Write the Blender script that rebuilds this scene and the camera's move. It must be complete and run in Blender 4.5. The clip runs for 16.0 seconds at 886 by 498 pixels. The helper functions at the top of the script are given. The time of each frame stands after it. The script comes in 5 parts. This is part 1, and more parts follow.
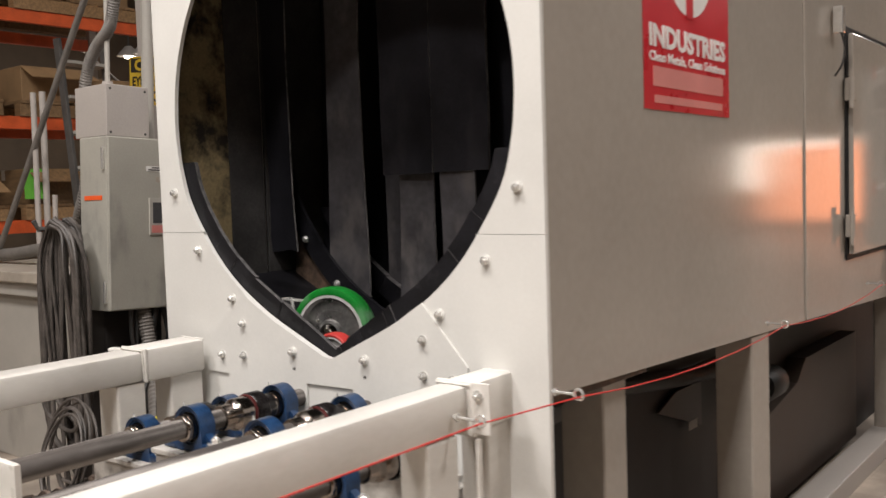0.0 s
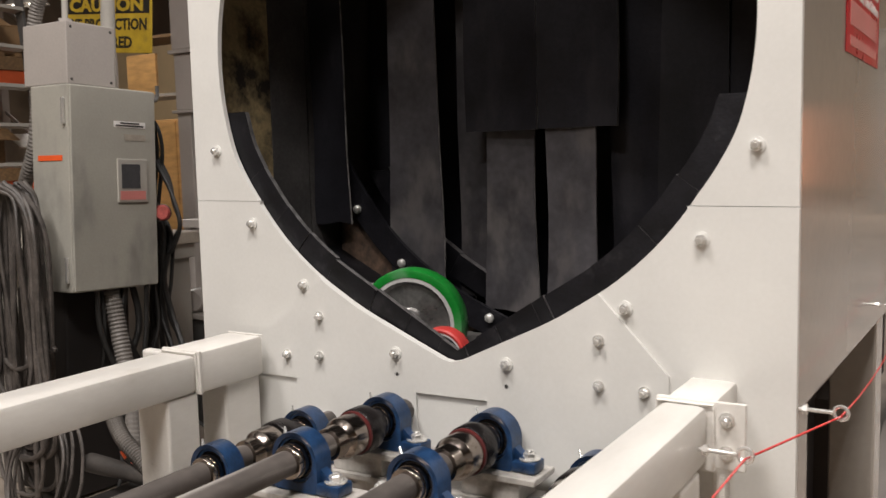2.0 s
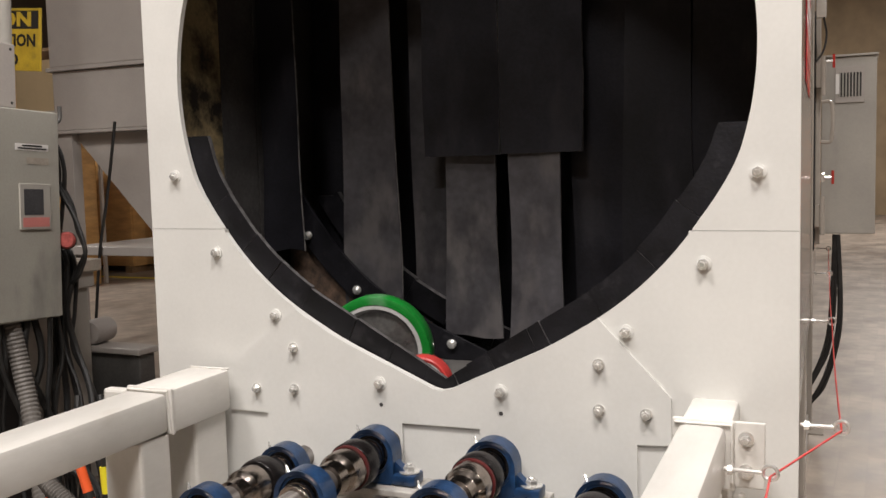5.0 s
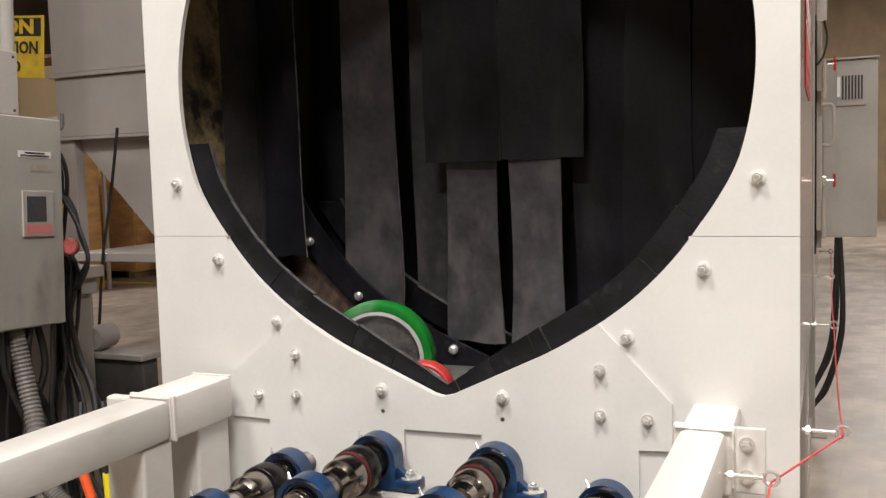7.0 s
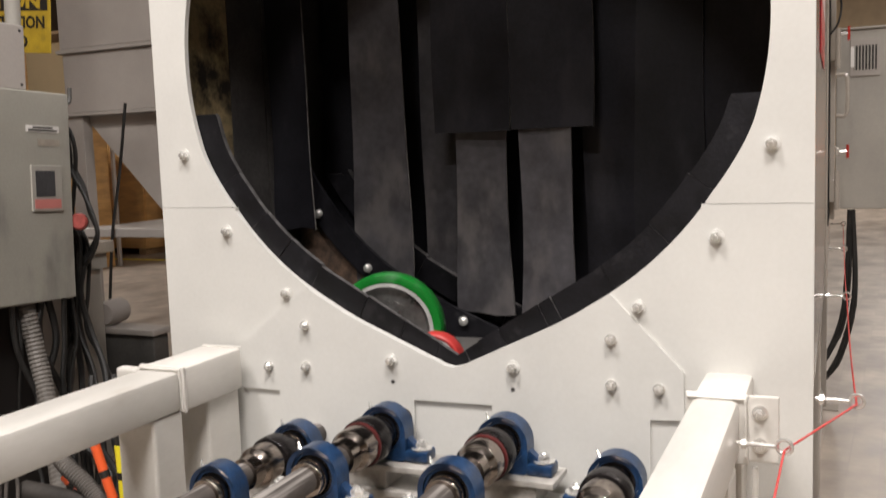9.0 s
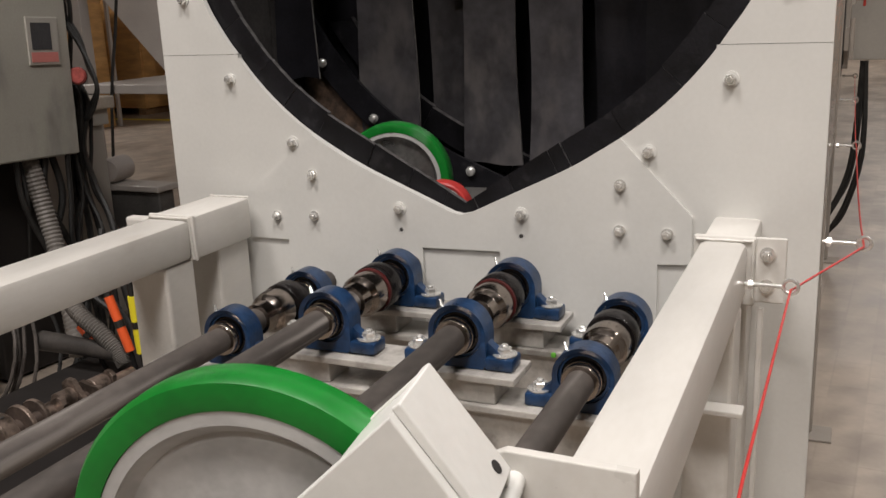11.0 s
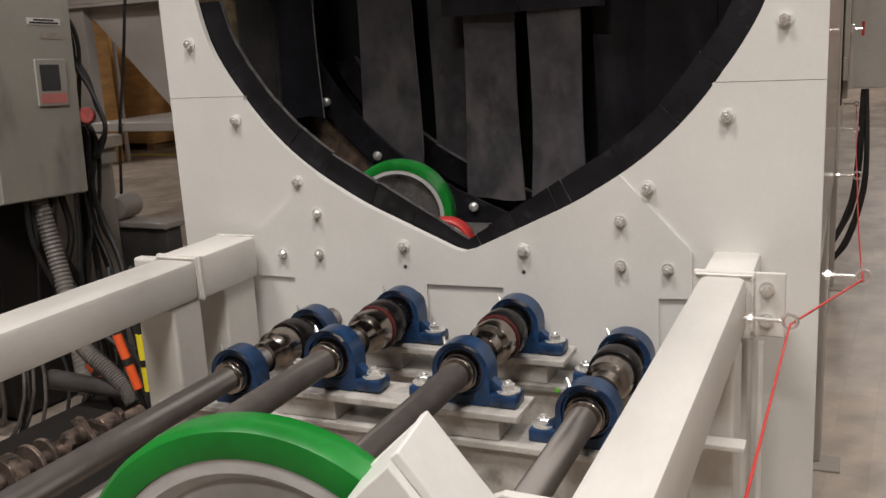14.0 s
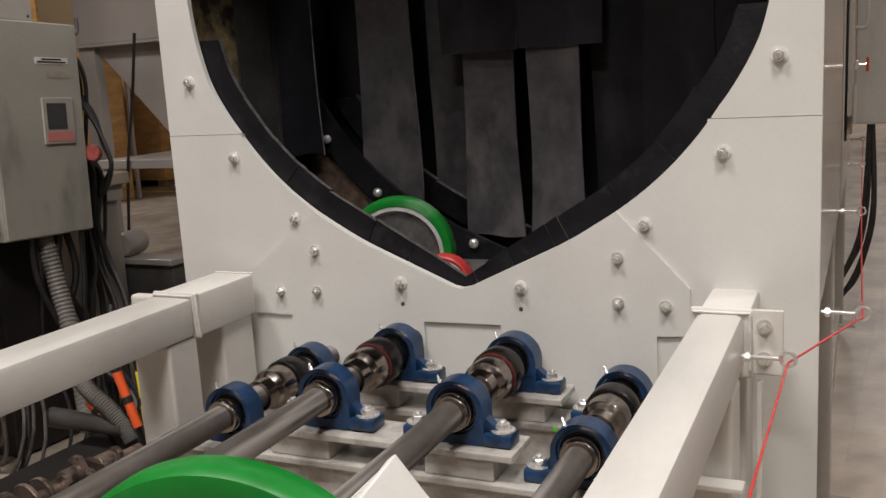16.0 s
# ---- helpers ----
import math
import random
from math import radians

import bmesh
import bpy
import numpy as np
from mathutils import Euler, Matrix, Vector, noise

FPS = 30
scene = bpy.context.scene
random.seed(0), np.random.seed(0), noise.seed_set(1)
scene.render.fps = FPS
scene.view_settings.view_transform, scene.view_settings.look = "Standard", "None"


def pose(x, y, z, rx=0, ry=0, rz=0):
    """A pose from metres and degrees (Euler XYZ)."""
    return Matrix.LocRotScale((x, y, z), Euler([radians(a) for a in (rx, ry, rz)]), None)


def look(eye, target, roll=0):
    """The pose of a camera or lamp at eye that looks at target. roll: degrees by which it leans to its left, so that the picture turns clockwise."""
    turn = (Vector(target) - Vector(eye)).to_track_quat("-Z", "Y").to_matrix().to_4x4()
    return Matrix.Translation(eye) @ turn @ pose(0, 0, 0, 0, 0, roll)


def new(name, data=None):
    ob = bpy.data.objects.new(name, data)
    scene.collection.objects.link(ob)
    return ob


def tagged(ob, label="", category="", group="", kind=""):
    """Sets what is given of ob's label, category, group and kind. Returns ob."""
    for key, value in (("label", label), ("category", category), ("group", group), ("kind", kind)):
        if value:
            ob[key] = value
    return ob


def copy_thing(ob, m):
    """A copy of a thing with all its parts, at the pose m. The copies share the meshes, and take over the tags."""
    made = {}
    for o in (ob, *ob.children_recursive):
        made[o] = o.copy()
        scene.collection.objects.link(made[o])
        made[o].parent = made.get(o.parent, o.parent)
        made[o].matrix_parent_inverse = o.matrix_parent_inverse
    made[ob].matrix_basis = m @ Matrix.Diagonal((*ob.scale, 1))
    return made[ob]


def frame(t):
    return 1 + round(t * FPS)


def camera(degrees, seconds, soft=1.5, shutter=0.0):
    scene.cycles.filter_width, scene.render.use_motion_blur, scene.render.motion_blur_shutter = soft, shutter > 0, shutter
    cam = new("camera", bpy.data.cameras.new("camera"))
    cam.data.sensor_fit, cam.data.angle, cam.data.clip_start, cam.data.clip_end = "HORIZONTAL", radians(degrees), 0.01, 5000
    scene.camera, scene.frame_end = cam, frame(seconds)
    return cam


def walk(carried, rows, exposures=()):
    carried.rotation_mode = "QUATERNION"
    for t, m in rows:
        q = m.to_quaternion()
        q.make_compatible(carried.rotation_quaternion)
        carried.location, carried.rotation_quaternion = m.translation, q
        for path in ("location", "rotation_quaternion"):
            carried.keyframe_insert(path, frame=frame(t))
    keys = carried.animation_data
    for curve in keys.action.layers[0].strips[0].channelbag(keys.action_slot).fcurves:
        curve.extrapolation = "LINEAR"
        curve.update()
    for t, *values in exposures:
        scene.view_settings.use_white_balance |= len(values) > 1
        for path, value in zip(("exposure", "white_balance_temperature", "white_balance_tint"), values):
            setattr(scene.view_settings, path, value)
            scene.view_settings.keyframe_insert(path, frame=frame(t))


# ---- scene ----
cam = camera(51.3, 16.0, 1.5, 0.6)
PATH = [
    (0, (1.704, -1.582, 1.413), (0.425, -0.05, 1.287), -1.9),
    (0.5, (1.475, -1.55, 1.413), (0.23, 0.009, 1.276), -2.0),
    (1, (1.279, -1.535, 1.415), (0.081, 0.058, 1.256), -1.7),
    (1.5, (1.124, -1.545, 1.416), (-0.018, 0.087, 1.233), -1.6),
    (2, (0.976, -1.521, 1.414), (-0.109, 0.146, 1.208), -1.4),
    (2.5, (0.88, -1.552, 1.429), (-0.13, 0.159, 1.206), -1.8),
    (3, (0.798, -1.591, 1.423), (-0.126, 0.17, 1.209), -1.8),
    (3.5, (0.762, -1.604, 1.423), (-0.096, 0.191, 1.216), -1.6),
    (4, (0.756, -1.609, 1.422), (-0.077, 0.199, 1.232), -1.5),
    (4.5, (0.746, -1.618, 1.425), (-0.079, 0.196, 1.252), -1.4),
    (7, (0.752, -1.622, 1.434), (-0.077, 0.191, 1.275), -1.7),
    (7.5, (0.751, -1.618, 1.434), (-0.083, 0.193, 1.276), -1.8),
    (8, (0.75, -1.618, 1.432), (-0.088, 0.192, 1.276), -1.9),
    (8.5, (0.749, -1.616, 1.428), (-0.093, 0.191, 1.275), -2.0),
    (9, (0.746, -1.61, 1.42), (-0.101, 0.189, 1.211), -2.0),
    (9.5, (0.74, -1.612, 1.406), (-0.104, 0.174, 1.093), -2.0),
    (10, (0.734, -1.611, 1.396), (-0.106, 0.157, 0.986), -2.0),
    (10.2, (0.731, -1.613, 1.393), (-0.106, 0.15, 0.953), -1.9),
    (12.3, (0.74, -1.61, 1.397), (-0.109, 0.124, 0.873), -2.8),
    (12.5, (0.74, -1.611, 1.4), (-0.109, 0.124, 0.884), -2.8),
    (13, (0.738, -1.615, 1.404), (-0.11, 0.128, 0.91), -3.0),
    (13.5, (0.745, -1.618, 1.405), (-0.109, 0.13, 0.939), -3.1),
    (14, (0.749, -1.624, 1.412), (-0.109, 0.128, 0.97), -3.2),
    (14.5, (0.752, -1.625, 1.412), (-0.11, 0.132, 0.997), -3.2),
    (15, (0.756, -1.618, 1.412), (-0.113, 0.139, 1.018), -3.4),
    (15.5, (0.763, -1.608, 1.408), (-0.115, 0.149, 1.033), -3.4),
    (16, (0.77, -1.603, 1.411), (-0.113, 0.155, 1.046), -3.4),
]
EXPOSURES = [(0.0, 0.10), (2.0, -0.04), (4.0, -0.05), (5.5, 0.08), (7.0, 0.21), (8.5, 0.17), (9.0, 0.12), (9.5, -0.15), (10.0, -0.42), (12.5, -0.40), (16.0, -0.44)]
walk(cam, [(t, look(eye, target, roll)) for t, eye, target, roll in PATH], EXPOSURES)

FLOOR = 0.07          # height of the hall's concrete floor
OX, OZ, RAD = -0.013, 1.63, 0.602   # centre and radius of the round part of the opening
VX, VZ = 0.002, 0.996   # the opening's lower tip

# ---- world and lights ----
world = bpy.data.worlds.new("hall_world")
scene.world = world
world.use_nodes = True
world.node_tree.nodes["Background"].inputs[0].default_value = (0.75, 0.70, 0.64, 1)
world.node_tree.nodes["Background"].inputs[1].default_value = 0.06


def lamp(x, y, z, sx, sy, watts, colour):
    d = bpy.data.lights.new("unseen_overhead", "AREA")
    d.shape, d.size, d.size_y, d.energy, d.color = "RECTANGLE", sx, sy, watts, colour
    ob = new("unseen_overhead_light", d)
    ob.matrix_world = pose(x, y, z)
    return ob


WARM = (1.0, 0.94, 0.90)
# unseen lamps; the last two added to brighten left background and far wall
for lx, ly, w in ((4.4, 1.6, 170), (0.8, -5.5, 230), (3.4, 7.0, 240), (-9.2, 5.4, 230), (1.5, 17.0, 420)):
    lamp(lx, ly, 6.2, 1.3, 0.5, w, WARM)
for lx, ly, w in ((1.4, -2.4, 300), (-1.6, -2.4, 270)):   # the two nearest fixtures show their four tubes in the polished steel
    for k in range(4):
        lamp(lx - 0.48 + 0.32 * k, ly, 6.2, 0.10, 1.2, w / 4, WARM)

# ---- materials ----


def material(name, colour, rough=0.5, metal=0.0, var=0.12, scale=6.0, bump=0.1, fine=120.0, second=None, coat=0.0, stretch=(1, 1, 1), wear=0.0, sharp=0.18, spec=0.5, patch=None, rvar=0.13):
    """Paint, metal, rubber or stone: broad stains, fine grain and relief on one base colour."""
    m = bpy.data.materials.new(name)
    m.use_nodes = True
    nt = m.node_tree
    n, l = nt.nodes, nt.links
    b = n["Principled BSDF"]
    tc = n.new("ShaderNodeTexCoord")
    mp = n.new("ShaderNodeMapping")
    mp.inputs["Scale"].default_value = stretch
    l.new(tc.outputs["Object"], mp.inputs["Vector"])
    big = n.new("ShaderNodeTexNoise")
    big.inputs["Scale"].default_value, big.inputs["Detail"].default_value, big.inputs["Roughness"].default_value = scale, 6, 0.62
    small = n.new("ShaderNodeTexNoise")
    small.inputs["Scale"].default_value, small.inputs["Detail"].default_value = fine, 3
    for t in (big, small):
        l.new(mp.outputs["Vector"], t.inputs["Vector"])
    ramp = n.new("ShaderNodeValToRGB")
    ramp.color_ramp.elements[0].position, ramp.color_ramp.elements[1].position = 0.5 - sharp, 0.5 + sharp
    c2 = second or tuple(c * (1 - 2.2 * var) for c in colour)
    ramp.color_ramp.elements[0].color = (*c2, 1)
    ramp.color_ramp.elements[1].color = (*[min(1, c * (1 + var * 0.5)) for c in colour], 1)
    l.new(big.outputs["Fac"], ramp.inputs["Fac"])
    mix = n.new("ShaderNodeMix")
    mix.data_type, mix.blend_type = "RGBA", "OVERLAY"
    mix.inputs["Factor"].default_value = min(0.9, var * 1.6)
    l.new(ramp.outputs["Color"], mix.inputs["A"])
    l.new(small.outputs["Fac"], mix.inputs["B"])
    hsv = n.new("ShaderNodeHueSaturation")
    inf = n.new("ShaderNodeObjectInfo")
    rr = n.new("ShaderNodeMapRange")
    rr.inputs["To Min"].default_value, rr.inputs["To Max"].default_value = 1 - wear, 1 + wear
    l.new(inf.outputs["Random"], rr.inputs["Value"])
    l.new(rr.outputs["Result"], hsv.inputs["Value"])
    l.new(mix.outputs["Result"], hsv.inputs["Color"])
    top = hsv.outputs["Color"]
    if patch:
        # patch: colour, strength, scale along x, y and z, and the two ends of its edge; each object has patches of its own
        pc, amount, ps, lo, hi = patch
        pm = n.new("ShaderNodeMapping")
        pm.inputs["Scale"].default_value = ps
        l.new(tc.outputs["Object"], pm.inputs["Vector"])
        pn = n.new("ShaderNodeTexNoise")
        pn.noise_dimensions = "4D"
        pn.inputs["Scale"].default_value, pn.inputs["Detail"].default_value, pn.inputs["Roughness"].default_value = 1.0, 4, 0.55
        pw = n.new("ShaderNodeMath")
        pw.operation = "MULTIPLY"
        pw.inputs[1].default_value = 37.0
        l.new(inf.outputs["Random"], pw.inputs[0])
        l.new(pw.outputs["Value"], pn.inputs["W"])
        l.new(pm.outputs["Vector"], pn.inputs["Vector"])
        pr = n.new("ShaderNodeMapRange")
        pr.interpolation_type = "SMOOTHSTEP"
        pr.inputs["From Min"].default_value, pr.inputs["From Max"].default_value, pr.inputs["To Max"].default_value = lo, hi, amount
        l.new(pn.outputs["Fac"], pr.inputs["Value"])
        px = n.new("ShaderNodeMix")
        px.data_type = "RGBA"
        l.new(pr.outputs["Result"], px.inputs["Factor"])
        l.new(top, px.inputs["A"])
        px.inputs["B"].default_value = (*pc, 1)
        top = px.outputs["Result"]
    l.new(top, b.inputs["Base Color"])
    mr = n.new("ShaderNodeMapRange")
    mr.inputs["To Min"].default_value, mr.inputs["To Max"].default_value = max(0.03, rough - rvar), min(1, rough + rvar)
    l.new(big.outputs["Fac"], mr.inputs["Value"])
    l.new(mr.outputs["Result"], b.inputs["Roughness"])
    b.inputs["Metallic"].default_value = metal
    b.inputs["Specular IOR Level"].default_value = spec
    b.inputs["Coat Weight"].default_value = coat
    if bump:
        bp = n.new("ShaderNodeBump")
        bp.inputs["Strength"].default_value, bp.inputs["Distance"].default_value = bump, 0.002
        l.new(small.outputs["Fac"], bp.inputs["Height"])
        l.new(bp.outputs["Normal"], b.inputs["Normal"])
    return m


M = {}
M["cream"] = material("cream_machine_paint", (0.693, 0.684, 0.653), 0.38, var=0.05, scale=2.2, bump=0.05)
# bracket cream, paler than the front plates
M["cream_bracket"] = material("paler_cream_paint", (0.745, 0.738, 0.705), 0.36, var=0.06, scale=9, bump=0.05)
M["cream_rail"] = material("cream_rail_paint", (0.690, 0.665, 0.622), 0.32, var=0.06, scale=7, bump=0.10, stretch=(1, 0.35, 1), patch=((0.50, 0.46, 0.41), 0.5, (9, 5, 9), 0.60, 0.76))
M["taupe"] = material("taupe_gloss_paint", (0.385, 0.348, 0.307), 0.115, var=0.05, scale=1.3, bump=0.012, fine=40, rvar=0.02)
M["grey"] = material("grey_enclosure_paint", (0.43, 0.405, 0.362), 0.4, var=0.045, scale=2.6, bump=0.04, second=(0.315, 0.30, 0.275), sharp=0.3, patch=((0.17, 0.155, 0.14), 0.6, (5, 5, 2.2), 0.52, 0.78))
M["darkgrey"] = material("dark_grey_paint", (0.10, 0.095, 0.09), 0.55, var=0.2, scale=5)
M["hopper"] = material("hopper_grey_paint", (0.385, 0.352, 0.325), 0.4, var=0.06, scale=2)
M["rubber"] = material("black_rubber", (0.0074, 0.0071, 0.0096), 0.5, spec=0.3, var=0.3, scale=14, bump=0.3, fine=160, wear=0.25, patch=((0.026, 0.025, 0.028), 0.5, (30, 30, 30), 0.56, 0.7))
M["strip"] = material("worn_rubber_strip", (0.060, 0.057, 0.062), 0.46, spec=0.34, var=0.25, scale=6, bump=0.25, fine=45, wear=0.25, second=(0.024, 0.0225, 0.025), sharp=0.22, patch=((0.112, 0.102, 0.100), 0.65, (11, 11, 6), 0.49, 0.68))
# highlight along the cut strip edges put into a paler colour
M["cut_edge"] = material("highlit_cut_rubber_edge", (0.20, 0.19, 0.185), 0.6, var=0.3, scale=30)
# edge highlight and scuffs of the liner blocks, both in one lighter colour
M["rubber_edge"] = material("highlit_scuffed_rubber_edge", (0.11, 0.105, 0.105), 0.6, var=0.35, scale=40)
# shade of outer and back strips put into the colour; also the black sheet
M["strip_dark"] = material("shaded_dark_rubber", (0.0140, 0.0137, 0.0180), 0.5, spec=0.24, var=0.25, scale=6, bump=0.2, wear=0.2, patch=((0.036, 0.034, 0.039), 0.6, (9, 9, 3), 0.52, 0.72))
M["cavity"] = material("blasted_steel_lining", (0.125, 0.078, 0.052), 0.65, var=0.3, scale=22, second=(0.014, 0.011, 0.010))
M["mottled"] = material("mottled_manganese_plate", (0.22, 0.168, 0.09), 0.5, var=0.25, scale=7, second=(0.012, 0.009, 0.007), sharp=0.07)
M["steel"] = material("ground_steel", (0.34, 0.295, 0.262), 0.2, metal=1.0, var=0.05, scale=12, bump=0.02, fine=200, stretch=(1, 6, 1), rvar=0.06)
M["bar"] = material("dark_mill_steel", (0.092, 0.078, 0.070), 0.66, metal=0.10, var=0.25, scale=9, bump=0.2, stretch=(1, 0.3, 1), patch=((0.29, 0.268, 0.25), 0.9, (48, 1.2, 48), 0.52, 0.62))
M["blackcoll"] = material("black_oxide_steel", (0.020, 0.017, 0.017), 0.26, metal=0.3, var=0.3, scale=20)
M["zinc"] = material("zinc_plated_steel", (0.84, 0.83, 0.80), 0.20, metal=0.72, var=0.06, scale=40)
# shadow on the bearing shelves put into the paint: greyer cream, darker patches
M["cream_shelf"] = material("shadow_toned_cream_paint", (0.50, 0.475, 0.44), 0.38, var=0.12, scale=9, bump=0.1, patch=((0.16, 0.145, 0.13), 0.7, (16, 16, 16), 0.50, 0.68))
M["cabinet"] = material("aged_cabinet_paint", (0.385, 0.372, 0.325), 0.42, var=0.06, scale=2.6, bump=0.05, second=(0.31, 0.295, 0.26), sharp=0.3, patch=((0.135, 0.13, 0.125), 0.75, (4.5, 4.5, 2.0), 0.50, 0.70))
M["knob"] = material("worn_red_knob", (0.36, 0.075, 0.065), 0.42, var=0.2, scale=30)
M["blue"] = material("blue_bearing_paint", (0.014, 0.046, 0.12), 0.32, var=0.25, scale=25, bump=0.3, wear=0.1)
M["green"] = material("green_polyurethane", (0.006, 0.19, 0.022), 0.36, var=0.14, scale=8, bump=0.12, patch=((0.22, 0.36, 0.24), 0.5, (6, 2, 6), 0.52, 0.66))
M["spider"] = material("dull_red_rubber", (0.12, 0.014, 0.014), 0.5, var=0.2)
M["red"] = material("red_polyurethane", (0.55, 0.05, 0.045), 0.35, var=0.12, scale=12)
M["cast"] = material("grey_cast_wheel", (0.50, 0.49, 0.475), 0.42, metal=0.15, var=0.10, scale=12, bump=0.25, patch=((0.33, 0.32, 0.31), 0.5, (16, 16, 16), 0.5, 0.65))
M["rope"] = material("red_plastic_cable", (0.55, 0.035, 0.03), 0.4, var=0.1, scale=30)
M["redknob"] = material("red_knob", (0.45, 0.03, 0.02), 0.4, var=0.1)
M["cable"] = material("black_cable_rubber", (0.018, 0.017, 0.016), 0.5, var=0.3, scale=20)
M["cablegrey"] = material("grey_cable_jacket", (0.098, 0.084, 0.075), 0.55, var=0.25, scale=15, wear=0.3)
M["dust_rubber"] = material("dusty_black_rubber", (0.055, 0.048, 0.043), 0.6, var=0.25, scale=12)
M["hose"] = material("grey_ribbed_hose", (0.17, 0.155, 0.14), 0.55, var=0.15, scale=12)
M["floor"] = material("stained_block_floor", (0.46, 0.39, 0.325), 0.42, var=0.2, scale=2.2, bump=0.15, fine=9, patch=((0.20, 0.16, 0.13), 0.7, (2.6, 1.8, 1.0), 0.48, 0.70))
fn = M["floor"].node_tree
fb = fn.nodes.new("ShaderNodeTexBrick")
fb.inputs["Scale"].default_value, fb.inputs["Mortar Size"].default_value, fb.inputs["Mortar Smooth"].default_value = 2.1, 0.012, 1.0
fb.inputs["Color1"].default_value, fb.inputs["Color2"].default_value, fb.inputs["Mortar"].default_value = (0.55, 0.53, 0.52, 1), (1.0, 0.98, 0.95, 1), (0.66, 0.64, 0.62, 1)
fm = fn.nodes.new("ShaderNodeMix")
fm.data_type, fm.blend_type = "RGBA", "MULTIPLY"
fm.inputs["Factor"].default_value = 0.42
ft = fn.nodes.new("ShaderNodeMapping")   # the blocks run along the hall
ft.inputs["Rotation"].default_value = (0, 0, radians(91.5))
fn.links.new(fn.nodes["Texture Coordinate"].outputs["Object"], ft.inputs["Vector"])
fn.links.new(ft.outputs["Vector"], fb.inputs["Vector"])
fn.links.new(fn.nodes["Principled BSDF"].inputs["Base Color"].links[0].from_socket, fm.inputs["A"])
fn.links.new(fb.outputs["Color"], fm.inputs["B"])
fn.links.new(fm.outputs["Result"], fn.nodes["Principled BSDF"].inputs["Base Color"])
M["wall"] = material("tan_block_wall", (0.42, 0.31, 0.19), 0.7, var=0.12, scale=1.5)
M["beige"] = material("beige_partition_paint", (0.62, 0.47, 0.28), 0.6, var=0.08, scale=0.8)
# shaded copy of the tan wall: gloom behind the racks put into colour
M["wall_shaded"] = material("shaded_tan_wall", (0.13, 0.095, 0.065), 0.7, var=0.15, scale=1.2)
M["ceiling"] = material("dark_roof_deck", (0.10, 0.09, 0.08), 0.8, var=0.2, scale=1.5)
M["orange"] = material("orange_rack_steel", (0.62, 0.10, 0.025), 0.45, var=0.15, scale=6)
M["wood"] = material("pallet_wood", (0.25, 0.15, 0.07), 0.7, var=0.22, scale=5, stretch=(1, 8, 8), wear=0.25)
M["carton"] = material("brown_cardboard", (0.30, 0.185, 0.09), 0.75, var=0.12, scale=5, wear=0.2)
M["ply"] = material("orange_plywood", (0.60, 0.335, 0.12), 0.6, var=0.15, scale=3, stretch=(1, 1, 4))
M["lime"] = material("lime_green_card", (0.14, 0.48, 0.05), 0.6, var=0.08)
M["yellow"] = material("yellow_sign_paint", (0.50, 0.34, 0.03), 0.5, var=0.14, scale=8, patch=((0.20, 0.14, 0.04), 0.5, (14, 14, 14), 0.55, 0.7))
M["ink"] = material("black_sign_ink", (0.02, 0.018, 0.015), 0.5, var=0.2)
M["white"] = material("white_vinyl", (0.78, 0.76, 0.74), 0.4, var=0.05)
M["pink"] = material("faded_pink_print", (0.62, 0.22, 0.20), 0.45, var=0.05)
M["label_red"] = material("red_vinyl", (0.55, 0.018, 0.03), 0.3, var=0.05)
M["hivis"] = material("orange_marker_plastic", (0.85, 0.12, 0.03), 0.4, var=0.05)
M["hiyellow"] = material("yellow_marker_plastic", (0.85, 0.72, 0.03), 0.4, var=0.05)
M["screen"] = material("dark_display_glass", (0.07, 0.07, 0.075), 0.15, var=0.15)
# shade of the low recesses put into a near-black base colour
M["under"] = material("shaded_dark_sheet", (0.016, 0.013, 0.012), 0.6, var=0.2, scale=3)
M["brown"] = material("brown_enamel", (0.050, 0.036, 0.028), 0.5, var=0.15, scale=3)
# darkness of chamber and holes put into colour, slightly lifted for haze
M["dark"] = material("dark_shade_paint", (0.045, 0.041, 0.040), 0.8, var=0.3)
M["cast_dark"] = material("grit_dusted_cast_disc", (0.46, 0.45, 0.44), 0.3, metal=0.92, var=0.2, scale=14, bump=0.15)
M["rust"] = material("machined_cast_iron", (0.34, 0.265, 0.22), 0.32, metal=0.6, var=0.25, scale=20, bump=0.2, patch=((0.05, 0.038, 0.03), 0.75, (24, 24, 24), 0.48, 0.60))
M["forged"] = material("dark_forged_steel", (0.10, 0.072, 0.058), 0.6, metal=0.2, var=0.3, scale=24, bump=0.25)
M["worktop"] = material("worn_worktop", (0.42, 0.37, 0.31), 0.45, var=0.15, scale=5)

# ---- mesh helpers ----


def part(name, bm, mat, parent=None, label="", smooth=False):
    """Link a bmesh as one mesh object, under a thing or a part."""
    bmesh.ops.recalc_face_normals(bm, faces=bm.faces[:])
    me = bpy.data.meshes.new(name)
    bm.to_mesh(me)
    bm.free()
    me.materials.append(mat)
    if smooth:
        me.shade_smooth()
        me.set_sharp_from_angle(angle=radians(40))
    ob = new(name, me)
    if parent:
        ob.parent = parent
    if label:
        ob["label"] = label
    return ob


def thing(name, label, category, m=None, group="", kind=""):
    ob = new(name)
    ob.empty_display_size = 0.05
    if m is not None:
        ob.matrix_world = m
    return tagged(ob, label, category, group, kind)


